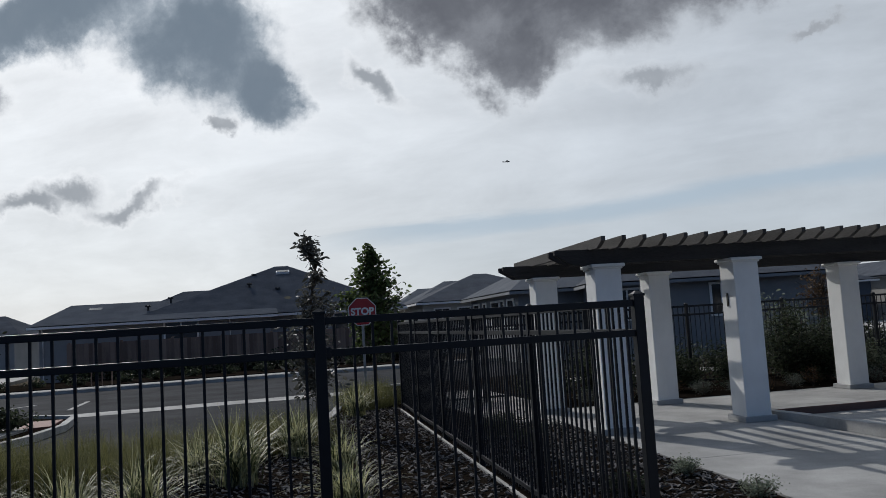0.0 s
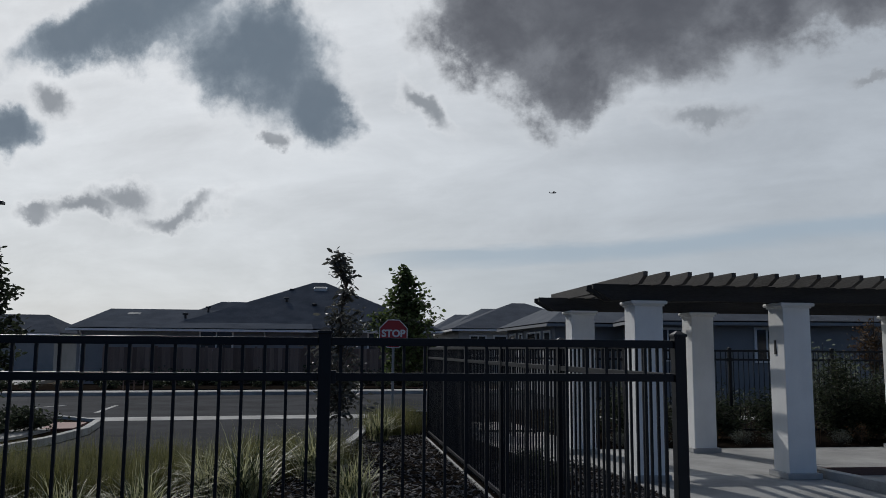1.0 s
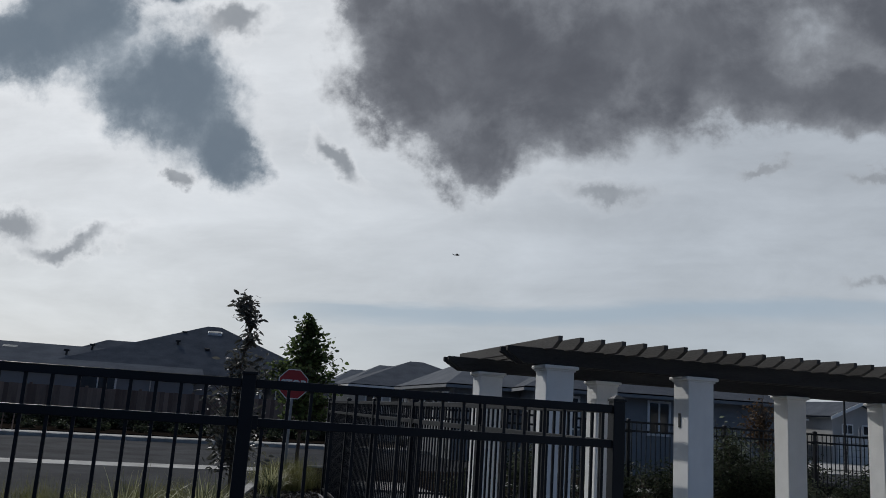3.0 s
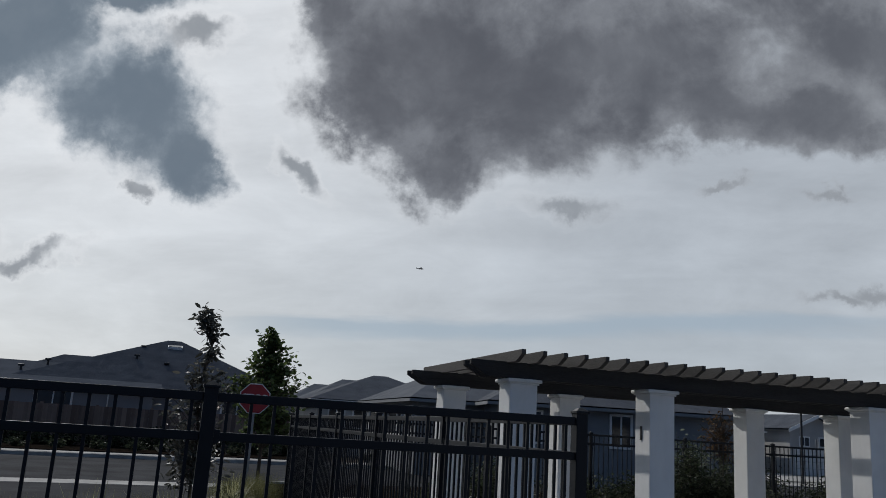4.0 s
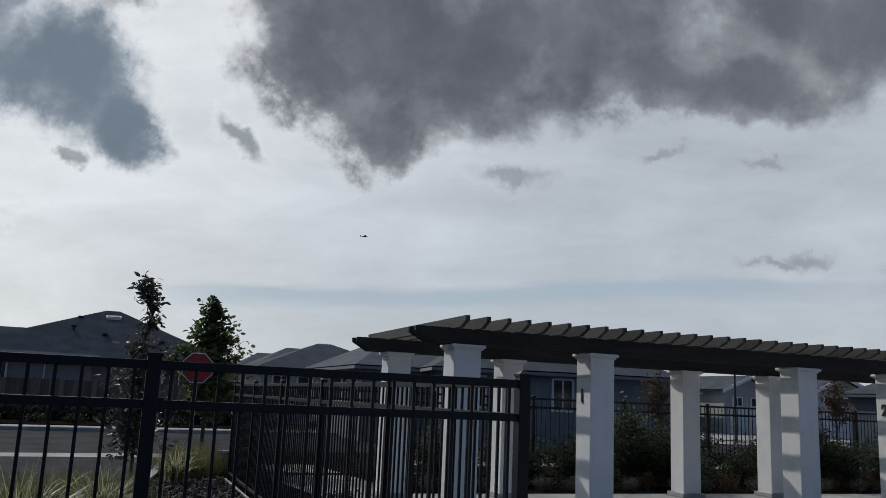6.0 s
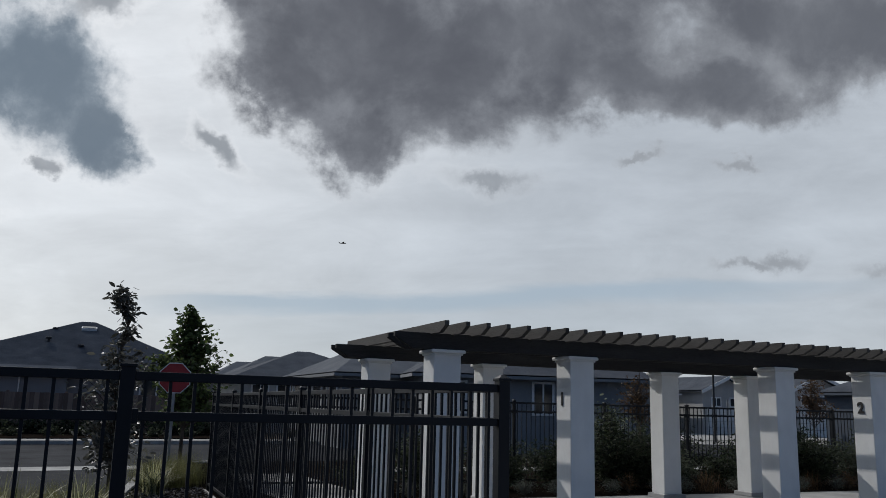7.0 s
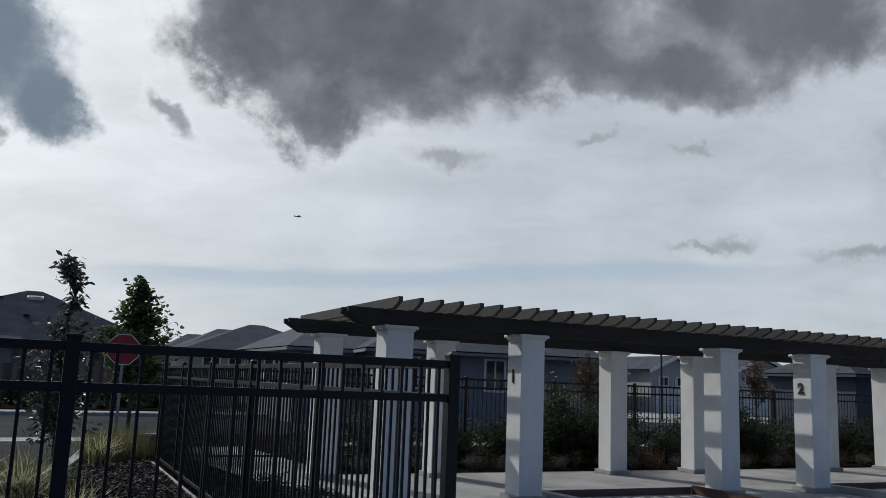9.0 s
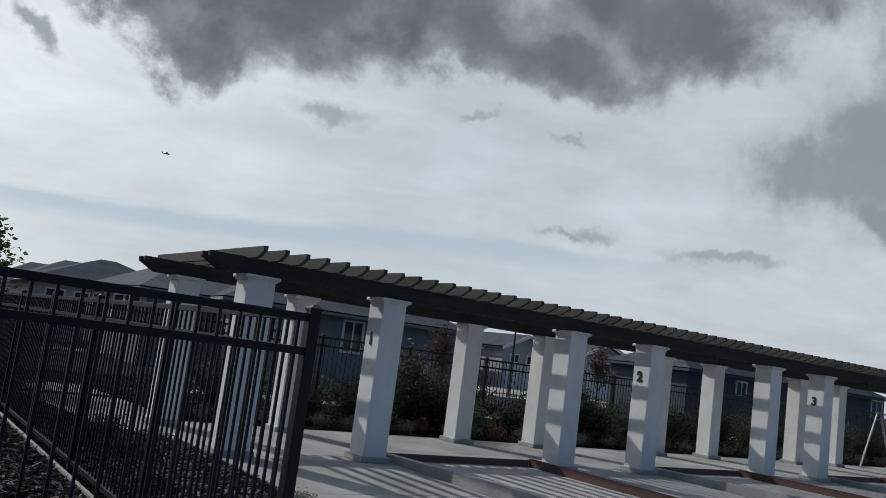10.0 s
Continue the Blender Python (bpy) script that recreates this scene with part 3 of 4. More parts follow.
beam_me = mesh_of(slant_bar(B(), X1 - X0, 0.075, 0.225, 0.26, "x", 0.68), "beam", M["beam"])
for y in (0.06, 0.35, ROW_B + 0.06, ROW_B + 0.35):
    piece("beam", beam_me, pergola, pose(X0, y, 2.462))
raf_me = mesh_of(slant_bar(B(), 4.72, 0.062, 0.155, 0.2, "y", 0.58), "rafter", M["rafter"])
x = -2.23
rng = random.Random(5)
while x < 25.6:
    piece("rafter", raf_me, pergola, pose(x + rng.uniform(-0.006, 0.006), -0.52 + rng.uniform(-0.012, 0.012), 2.668))
    x += 0.311

for x in (8.2, 14.4, 20.6):
    fixture = thing("spotlight", "small dark spotlight fixed under the pergola beam", "light fixture", pose(x, 0.06, 2.462), "pergola spotlights")
    part("plate", box(B(), -0.05, 0.05, -0.03, 0.03, -0.012, -0.001, 0.003), M["dark_paint"], fixture)
    part("can", tube(B(), [(0, 0, -0.012), (0, 0, -0.04), (0, 0, -0.1)], [0.03, 0.045, 0.045], 12), M["dark_paint"], fixture)

# ---- bocce courts ----
for k, (xa, xb) in enumerate(((0.56, 3.86), (6.71, 10.06), (12.9, 16.26))):
    court = thing("bocce_court", "bocce court edged with concrete kerbs and red-brown boards", "court", None, "bocce courts")
    bm = B()
    prism(bm, [(xa + 0.17, 0.42), (xb - 0.18, 0.42), (xb - 0.18, -24), (xa + 0.18, -24)], -0.2, -0.02)
    part("court_surface", bm, M["court"], court, "pale crushed-stone surface")
    for a, b, lift in ((xa, xa + 0.16, 0.09), (xb - 0.14, xb, 0.0)):
        bm = B()
        box(bm, a, b, -24, 0.5, -0.2, 0.10, 0.012)
        for v in bm.verts:
            if v.co.z > 0 and v.co.y < 0:
                v.co.z += lift
        bmesh.ops.bisect_plane(bm, geom=bm.verts[:] + bm.edges[:] + bm.faces[:], plane_co=(0, -3.2, 0), plane_no=(0, 1, 0))
        for v in bm.verts:
            if v.co.z > 0 and -3.3 < v.co.y < 0:
                v.co.z = 0.10 + lift
        part("side_kerb", bm, M["kerb"], court, "grey concrete kerb")
    part("side_board", box(B(), xb - 0.178, xb - 0.142, -24, 0.42, -0.2, 0.125, 0.004), M["board"], court, "red-brown board")
    part("end_board", box(B(), xa + 0.162, xb - 0.18, 0.42, 0.458, -0.2, 0.095, 0.004), M["end_board"], court, "dark brown end board")

# ---- stop sign ----
sign = thing("stop_sign", "red octagonal stop sign with white letters on a steel post", "road sign", pose(-4.96, 8.05, 0, 0, 0, -3))
bm = B()
box(bm, -0.03, 0.03, 0.012, 0.052, -0.3, 2.46, 0.006)
part("post", bm, M["steel"], sign)


def octagon(bm, flat, y0, y1):
    r = flat / 2 / math.cos(math.pi / 8)
    ring = [(r * math.cos(math.pi / 8 + k * math.pi / 4), r * math.sin(math.pi / 8 + k * math.pi / 4)) for k in range(8)]
    a = [bm.verts.new((x, y0, 2.13 + z)) for x, z in ring]
    b = [bm.verts.new((x, y1, 2.13 + z)) for x, z in ring]
    bm.faces.new(a)
    bm.faces.new(b[::-1])
    for i in range(8):
        j = (i + 1) % 8
        bm.faces.new((a[j], a[i], b[i], b[j]))
    bmesh.ops.recalc_face_normals(bm, faces=bm.faces[:])
    return bm


part("border", octagon(B(), 0.65, 0.004, 0.011), M["sign_white"], sign, "white border plate")
part("face", octagon(B(), 0.608, -0.001, 0.0035), M["sign_red"], sign, "red face")
word = piece("lettering", text_mesh("STOP", 0.225, 0.002, M["sign_white"]), sign, pose(0, -0.004, 2.13, 90, 0, 0))
tagged(word, "white STOP letters")

back = thing("road_sign", "bare grey back of an octagonal road sign on a post", "road sign", pose(27.2, 27.6, 0, 0, 0, 30))
part("post", box(B(), -0.03, 0.03, -0.052, -0.012, -0.3, 2.46, 0.006), M["steel"], back)
part("plate", octagon(B(), 0.65, -0.011, -0.004), M["steel"], back)

# ---- street lamps ----


def street_lamp(m, height, arm, label):
    f = thing("street_lamp", label, "street lamp", m)
    part("pole", tube(B(), [(0, 0, -0.2), (0, 0, 0.4), (0, 0, height)], [0.075, 0.065, 0.05], 10), M["dark_paint"], f)
    part("base", box(B(), -0.14, 0.14, -0.14, 0.14, -0.2, 0.06, 0.02), M["kerb"], f)
    bm = B()
    box(bm, 0.02, arm * 0.4, -0.03, 0.03, height - 0.06, height - 0.01, 0.006)
    part("arm", bm, M["dark_paint"], f)
    bm = B()
    box(bm, arm * 0.35, arm, -0.12, 0.12, height - 0.055, height, 0.012)
    part("head", bm, M["dark_paint"], f)
    return f


street_lamp(pose(-13.7, 6.61, 0, 0, 0, 5), 4.72, 0.62, "dark bronze street lamp with a flat head")
street_lamp(pose(25.2, 26.4, 0, 0, 0, 200), 5.6, 0.6, "slim dark street lamp beyond the fence")


# ---- houses ----
def house(label, x0, x1, y0, y1, eave, ridge, wall, windows=(), over=0.45, turn=0.0, origin=(0, 0), gable=False, group="houses", roofing="roof", edge="trim"):
    """A house with a hipped roof; ridge is (x, x, y, z). windows are (x, z, width, height) on the front."""
    h = thing("house", label, "house", pose(origin[0], origin[1], 0, 0, 0, turn), group)
    t = 0.25
    for q in ((x0, x1, y0, y0 + t), (x0, x1, y1 - t, y1), (x0, x0 + t, y0 + t, y1 - t), (x1 - t, x1, y0 + t, y1 - t)):
        part("wall", box(B(), *q, -0.3, eave), M[wall], h)
    rx0, rx1, ry, rz = ridge
    if gable:
        for y in (y0 + 0.01, y1 - 0.26):
            w = B()
            v = [w.verts.new((a, yy, z)) for yy in (y, y + t) for a, z in ((x0, eave - 0.02), (x1, eave - 0.02), ((rx0 + rx1) / 2, rz - 0.05))]
            w.faces.new(v[:3])
            w.faces.new(v[:2:-1])
            for i in range(3):
                j = (i + 1) % 3
                w.faces.new((v[j], v[i], v[3 + i], v[3 + j]))
            part("gable", w, M[wall], h)
    a0, a1, b0, b1 = x0 - over, x1 + over, y0 - over, y1 + over
    r = B()
    for dz in (0.0, 0.14):
        z = eave - 0.05 + dz
        if gable:
            e = [r.verts.new(p) for p in ((a0, b0, z), (a1, b0, z), (a1, b1, z), (a0, b1, z), ((rx0 + rx1) / 2, b0, rz + dz), ((rx0 + rx1) / 2, b1, rz + dz))]
            fs = ((0, 4, 5, 3), (4, 1, 2, 5))
        else:
            e = [r.verts.new(p) for p in ((a0, b0, z), (a1, b0, z), (a1, b1, z), (a0, b1, z), (rx0, ry, rz + dz), (rx1, ry, rz + dz))]
            fs = ((0, 1, 5, 4), (1, 2, 5), (2, 3, 4, 5), (3, 0, 4))
        for q in fs:
            r.faces.new([e[i] for i in q])
    bmesh.ops.recalc_face_normals(r, faces=r.faces[:])
    roof = part("roof", r, M[roofing], h)
    fz = eave - 0.07
    if gable:
        m = (rx0 + rx1) / 2
        for sx in (a0, a1):
            fb = B()
            v = [fb.verts.new(p) for p in ((sx, b0 - 0.03, fz - 0.12), (m, b0 - 0.03, rz - 0.12), (m, b0 - 0.03, rz + 0.15), (sx, b0 - 0.03, fz + 0.15),
                                           (sx, b0, fz - 0.12), (m, b0, rz - 0.12), (m, b0, rz + 0.15), (sx, b0, fz + 0.15))]
            for q in ((0, 1, 2, 3), (7, 6, 5, 4), (0, 4, 5, 1), (3, 2, 6, 7), (0, 3, 7, 4), (1, 5, 6, 2)):
                fb.faces.new([v[i] for i in q])
            bmesh.ops.recalc_face_normals(fb, faces=fb.faces[:])
            part("bargeboard", fb, M["trim"], h, "white bargeboard")
    else:
        part("fascia", box(B(), a0, a1, b0 - 0.03, b0 - 0.002, fz - 0.01, fz + 0.11), M[edge], h, "gutter board")
        part("fascia", box(B(), a0 - 0.03, a0 - 0.002, b0, b1, fz - 0.01, fz + 0.11), M[edge], h, "gutter board")
    for wx, wz, ww, wh in windows:
        pane = part("window", box(B(), wx - ww / 2, wx + ww / 2, y0 - 0.03, y0 - 0.002, wz - wh / 2, wz + wh / 2), M["glass"], h, "dark window in a white frame")
        for q in ((wx - ww / 2 - 0.09, wx - ww / 2, wz - wh / 2 - 0.09, wz + wh / 2 + 0.09), (wx + ww / 2, wx + ww / 2 + 0.09, wz - wh / 2 - 0.09, wz + wh / 2 + 0.09),
                  (wx - ww / 2, wx + ww / 2, wz + wh / 2, wz + wh / 2 + 0.09), (wx - ww / 2, wx + ww / 2, wz - wh / 2 - 0.09, wz - wh / 2), (wx - 0.03, wx + 0.03, wz - wh / 2, wz + wh / 2)):
            part("window_frame", box(B(), q[0], q[1], y0 - 0.06, y0 - 0.004, q[2], q[3]), M["trim"], pane)
    return h


near_house = house("single-storey house with a dark shingle roof behind a timber fence", -19.4, -7.8, 34, 42, 2.75, (-18.7, -7.8, 37.6, 3.85), "wall_grey", [(-12.4, 2.2, 1.6, 0.9)])
house("grey house wing with a higher dark shingle roof", -15.8, -4.6, 35.2, 45, 2.75, (-12.9, -6.6, 39.5, 4.42), "wall_grey")
house("grey house wing under a broad hipped shingle roof", -14.8, -0.8, 34.5, 47, 2.78, (-7.55, -6.8, 40.6, 5.75), "wall_grey", [(-3.6, 2.2, 1.5, 0.9)])
house("dark-roofed house beyond the far street", -34, -25.2, 49, 57, 2.7, (-31.5, -27.0, 53, 4.05), "wall_grey", [(-29.5, 1.6, 1.4, 1.1)])
house("house with a low hipped shingle roof", 1.4, 9.4, 55, 64, 2.85, (4.2, 5.4, 60, 4.75), "wall_pale", [(3.3, 1.8, 1.4, 1.1), (6.8, 1.8, 1.2, 1.1)], roofing="roof_grey")
house("house with a low hipped shingle roof", 1.6, 10.4, 46, 55, 2.95, (5.0, 6.4, 51.5, 4.85), "wall_pale", [(4.2, 1.8, 1.4, 1.1)], roofing="roof_grey")
house("house with a hipped shingle roof and pale stucco walls", 1.4, 11.0, 39.6, 49, 3.05, (5.7, 6.6, 44, 4.86), "wall_pale", [(2.6, 2.1, 0.9, 1.1), (4.4, 2.1, 1.5, 1.1)], roofing="roof_grey")
grey_house = house("pale grey house with windows along its side wall", 2.75, 9.0, 22.2, 31.6, 2.85, (5.6, 6.2, 27, 4.5), "wall_grey", roofing="roof_grey", edge="wall_grey")
house("long grey stucco house with a low shingle roof", 0.0, 9.6, 0.0, 10.5, 2.85, (3.4, 6.4, 5.2, 4.75), "wall_grey", [(4.9, 2.05, 0.75, 1.15), (1.2, 2.05, 1.0, 1.1)], roofing="roof_grey", edge="wall_grey", turn=-10, origin=(5.1, 19.3))
house("tan gabled house with white bargeboards", 37.6, 42.4, 42.2, 52, 3.3, (40.0, 40.0, 45, 4.45), "wall_tan", [(38.9, 2.5, 0.8, 0.6), (41.0, 2.5, 1.4, 0.6)], gable=True)
house("tan gabled house with white bargeboards", 42.6, 48.6, 38.2, 48, 3.4, (45.3, 45.3, 42, 4.66), "wall_tan", [(45.4, 2.75, 3.4, 0.6)], gable=True)
house("dark-roofed house beside a street", 27.0, 36.2, 44, 53, 3.05, (31.0, 33.4, 48.5, 4.55), "wall_blue")
house("dark blue-grey house with a white-framed window", 27.6, 47.0, 15.8, 21, 2.75, (29.4, 45.0, 18.4, 3.9), "wall_blue", [(32.0, 2.2, 0.8, 0.6), (46.0, 2.1, 1.2, 1.0)], edge="wall_blue", over=0.3)
for x in (-19.2, -9.9):
    part("downpipe", tube(B(), [(x, 33.94, 0.0), (x, 33.94, 2.5), (x, 33.62, 2.66)], [0.04, 0.04, 0.04], 8), M["trim"], near_house, "white rainwater pipe")
# windows along the side wall of the grey house
for wy, ww in ((23.4, 1.0), (24.9, 0.6), (26.2, 1.5), (28.4, 0.6), (30.2, 1.2)):
    pane = part("window", box(B(), 2.72, 2.748, wy - ww / 2, wy + ww / 2, 1.45, 2.55), M["glass"], grey_house, "dark window in a white frame")
    for q in ((wy - ww / 2 - 0.09, wy - ww / 2, 1.36, 2.64), (wy + ww / 2, wy + ww / 2 + 0.09, 1.36, 2.64), (wy - ww / 2, wy + ww / 2, 2.55, 2.64), (wy - ww / 2, wy + ww / 2, 1.36, 1.45)):
        part("window_frame", box(B(), 2.69, 2.746, q[0], q[1], q[2], q[3]), M["trim"], pane)
for x in (38.9, 45.4):
    y = 42.2 if x < 40 else 38.2
    door = thing("garage_door", "white panelled garage door of a gabled house", "garage door", pose(x + (1.0 if x < 40 else 0), y, 0), "garage doors")
    for k in range(4):
        for c in range(4):
            part("panel", box(B(), -1.9 + c * 0.955, -0.98 + c * 0.955, -0.05, -0.004, 0.03 + k * 0.5, 0.5 + k * 0.5, 0.02), M["trim"], door)

# roof vents and skylights of the near house
for x, y, z, w in ((-17.2, 36.6, 3.58, 0.8), (-12.6, 36.2, 3.42, 0.8), (-9.9, 38.4, 4.25, 0.8), (-7.1, 39.6, 5.4, 0.8)):
    f = thing("skylight", "flat white-framed skylight on a dark roof", "skylight", pose(x, y, z, 15, 0, 0), "skylights")
    part("curb", box(B(), -w / 2, w / 2, -0.3, 0.3, -0.15, 0.1, 0.01), M["trim"], f)
    part("pane", box(B(), -w / 2 + 0.06, w / 2 - 0.06, -0.24, 0.24, 0.102, 0.125), M["glass"], f)
for x, y, z in ((-14.3, 35.6, 3.3), (-7.4, 37.1, 4.0), (-8.8, 39.4, 5.0), (-9.0, 37.6, 4.35), (-13.3, 37.0, 3.75)):
    f = thing("roof_vent", "small dark roof vent", "roof vent", pose(x, y, z), "roof vents")
    part("pipe", tube(B(), [(0, 0, -0.3), (0, 0, 0.35)], [0.06, 0.06], 8), M["dark_paint"], f)
    part("hood", box(B(), -0.14, 0.14, -0.14, 0.14, 0.3, 0.4, 0.02), M["dark_paint"], f)

# ---- timber fence ----
tf = thing("timber_fence", "brown upright-board timber fence before the house", "fence")
bd = mesh_of(box(B(), -0.098, 0.098, -0.012, 0.012, 0.05, 1.83), "board", M["wood"])
tp = mesh_of(box(B(), -0.06, 0.06, -0.06, 0.06, -0.3, 1.9, 0.006), "post", M["wood"])
rl = mesh_of(box(B(), -1.2, 1.2, 0.014, 0.06, -0.045, 0.045), "rail", M["wood"])
x = -17.3
i = 0
rng = random.Random(11)
while x < -1.2:
    piece("board", bd, tf, pose(x, 31.3 + rng.uniform(-0.006, 0.006), rng.uniform(-0.012, 0.012)))
    if i % 12 == 0:
        piece("post", tp, tf, pose(x, 31.4, 0))
        for z in (0.4, 1.5):
            piece("rail", rl, tf, pose(x + 1.2, 31.3, z))
    x += 0.2
    i += 1


# ---- plants ----
def leaf_mesh(name, places, mat, rng, size, slim=0.42, droop=0.3):
    """Many small folded leaves, each an island of its own."""
    vs, fs = [], []
    for p in places:
        a = rng.uniform(0, 2 * math.pi)
        t = rng.uniform(-0.6, 1.0)
        d = Vector((math.cos(a) * math.cos(t), math.sin(a) * math.cos(t), math.sin(t) - droop * 0.3)).normalized()
        s = d.orthogonal().normalized()
        s.rotate(Matrix.Rotation(rng.uniform(0, 6.28), 3, d))
        l = size * rng.uniform(0.65, 1.25)
        w = l * slim / 2
        nrm = d.cross(s) * w * 0.35
        i = len(vs)
        q = Vector(p)
        sag = Vector((0, 0, -0.12 * l))
        vs += [q, q + d * l * 0.35 + s * w + nrm, q + d * l * 0.72 + s * w * 0.8 + nrm + sag * 0.4, q + d * l + sag, q + d * l * 0.72 - s * w * 0.8 + nrm + sag * 0.4, q + d * l * 0.35 - s * w + nrm]
        fs += [(i, i + 1, i + 2, i + 3), (i, i + 3, i + 4, i + 5)]
    me = bpy.data.meshes.new(name)
    me.from_pydata([tuple(v) for v in vs], [], fs)
    me.materials.append(mat)
    return me


def tree(label, base, height, blobs, leaves, size, mat, seed, trunk=0.05, slim=0.42):
    """A young tree; blobs are crown masses (x, y, z, rx, rz, share) from its base."""
    rng = random.Random(seed)
    f = thing("tree", label, "tree", pose(*base))
    bm = B()
    bend = [(0.0, 0.0, -0.2)]
    for k in range(1, 8):
        z = height * 0.95 * k / 7
        bend.append((rng.uniform(-0.03, 0.03) * k / 3, rng.uniform(-0.03, 0.03) * k / 3, z))
    tube(bm, bend, [trunk * (1 - 0.115 * k) for k in range(8)], 8)
    places = []
    total = sum(b[5] for b in blobs)
    for bx, by, bz, rx, rz, share in blobs:
        twigs = max(6, int(20 * share))
        for _ in range(twigs):
            while True:
                q = Vector((rng.uniform(-1, 1), rng.uniform(-1, 1), rng.uniform(-1, 1)))
                if 0.25 < q.length < 1:
                    break
            tip = Vector((bx + q.x * rx, by + q.y * rx, bz + q.z * rz))
            root_z = max(0.25 * height, tip.z - 0.5 * (abs(q.x) + abs(q.y)) * rx - 0.25)
            k = min(6.99, max(0.0, root_z / (height * 0.95) * 7))
            r0 = Vector(bend[int(k)]).lerp(Vector(bend[int(k) + 1]), k - int(k))
            mid_p = r0.lerp(tip, 0.5) + Vector((0, 0, 0.05))
            tube(bm, [r0, mid_p, tip], [trunk * 0.3, trunk * 0.2, trunk * 0.08], 5)
            per = int(leaves * share / total / twigs)
            for _ in range(per):
                s = 0.35 + 0.65 * rng.random() ** 0.7
                c = r0.lerp(mid_p, s * 2) if s < 0.5 else mid_p.lerp(tip, s * 2 - 1)
                g = 0.03 + 0.14 * min(rx, rz) * rng.random()
                places.append(c + Vector((rng.gauss(0, g), rng.gauss(0, g), rng.gauss(0, g))))
    part("trunk", bm, M["bark"], f)
    cr = piece("crown", leaf_mesh("crown", places, mat, rng, size, slim), f)
    return f


tree("slender young tree with dark glossy leaves by the kerb", (-6.2, 3.57, 0), 3.5,
     [(-0.1, 0, 3.3, 0.24, 0.17, 1.3), (0.12, 0, 2.9, 0.17, 0.28, 0.9), (0.04, 0, 2.3, 0.52, 0.35, 1.8), (0, 0, 1.7, 0.62, 0.5, 2.4), (0.05, 0, 1.0, 0.6, 0.45, 2.2), (-0.1, 0, 0.6, 0.4, 0.3, 0.6)],
     1500, 0.13, M["leaf_bronze"], 3, 0.03, 0.38)
tree("young tree with a full pointed crown of green leaves", (-4.55, 9.85, 0), 4.02,
     [(0, 0, 3.6, 0.28, 0.28, 1), (0.08, 0, 3.1, 0.6, 0.4, 2.2), (0.12, 0, 2.6, 0.9, 0.45, 3.4), (0.1, 0, 2.05, 1.0, 0.4, 3), (-0.65, 0, 2.5, 0.4, 0.3, 1), (0.1, 0, 1.5, 0.75, 0.35, 1.6)],
     4600, 0.13, M["leaf_green"], 7, 0.05, 0.6)
tree("leafy young street tree with dark leaves", (-12.65, 4.85, 0), 3.75,
     [(0, 0, 3.3, 0.4, 0.4, 1.5), (0.1, 0, 2.7, 0.55, 0.45, 2), (0.15, 0, 2.1, 0.75, 0.5, 3), (0, 0, 1.5, 0.7, 0.4, 2), (0, 0, 1.0, 0.5, 0.3, 0.8)],
     4200, 0.13, M["leaf_dark"], 9, 0.05, 0.45)


def blade_mesh(name, n, length, width, mat, rng, lean=0.75, spread=0.12):
    vs, fs = [], []
    for _ in range(n):
        a = rng.uniform(0, 2 * math.pi)
        out_d = Vector((math.cos(a), math.sin(a), 0))
        s = Vector((-math.sin(a), math.cos(a), 0))
        l = length * rng.uniform(0.55, 1.1)
        ln = lean * rng.random() ** 0.7
        p = Vector((rng.gauss(0, spread), rng.gauss(0, spread), 0))
        i = len(vs)
        k = 5
        for j in range(k + 1):
            u = j / k
            c = p + out_d * (l * ln * u ** 1.6) + Vector((0, 0, l * (u - 0.55 * ln * u ** 2.4)))
            w = width * (0.5 + 0.7 * u if u < 0.4 else 0.78 * (1.0 - u) / 0.6 + 0.02)
            vs += [c - s * w / 2, c + s * w / 2]
        for j in range(k):
            q = i + 2 * j
            fs.append((q, q + 1, q + 3, q + 2))
    me = bpy.data.meshes.new(name)
    me.from_pydata([tuple(v) for v in vs], [], fs)
    me.materials.append(mat)
    return me


rng = random.Random(21)
flax = [blade_mesh("blades", 210, 1.0, 0.024, M["blade"], rng, 1.1, 0.1) for _ in range(3)]
feather = [blade_mesh("blades", 1300, 0.72, 0.0045, M["straw"], rng, 0.85, 0.2) for _ in range(3)]


def clump(name, meshes, x, y, s, label, cat, i):
    ob = new(name, meshes[i % 3])
    ob.matrix_basis = pose(x, y, -0.02, 0, 0, i * 77) @ Matrix.Diagonal((s, s, s, 1))
    return tagged(ob, label, cat, name + " clumps")


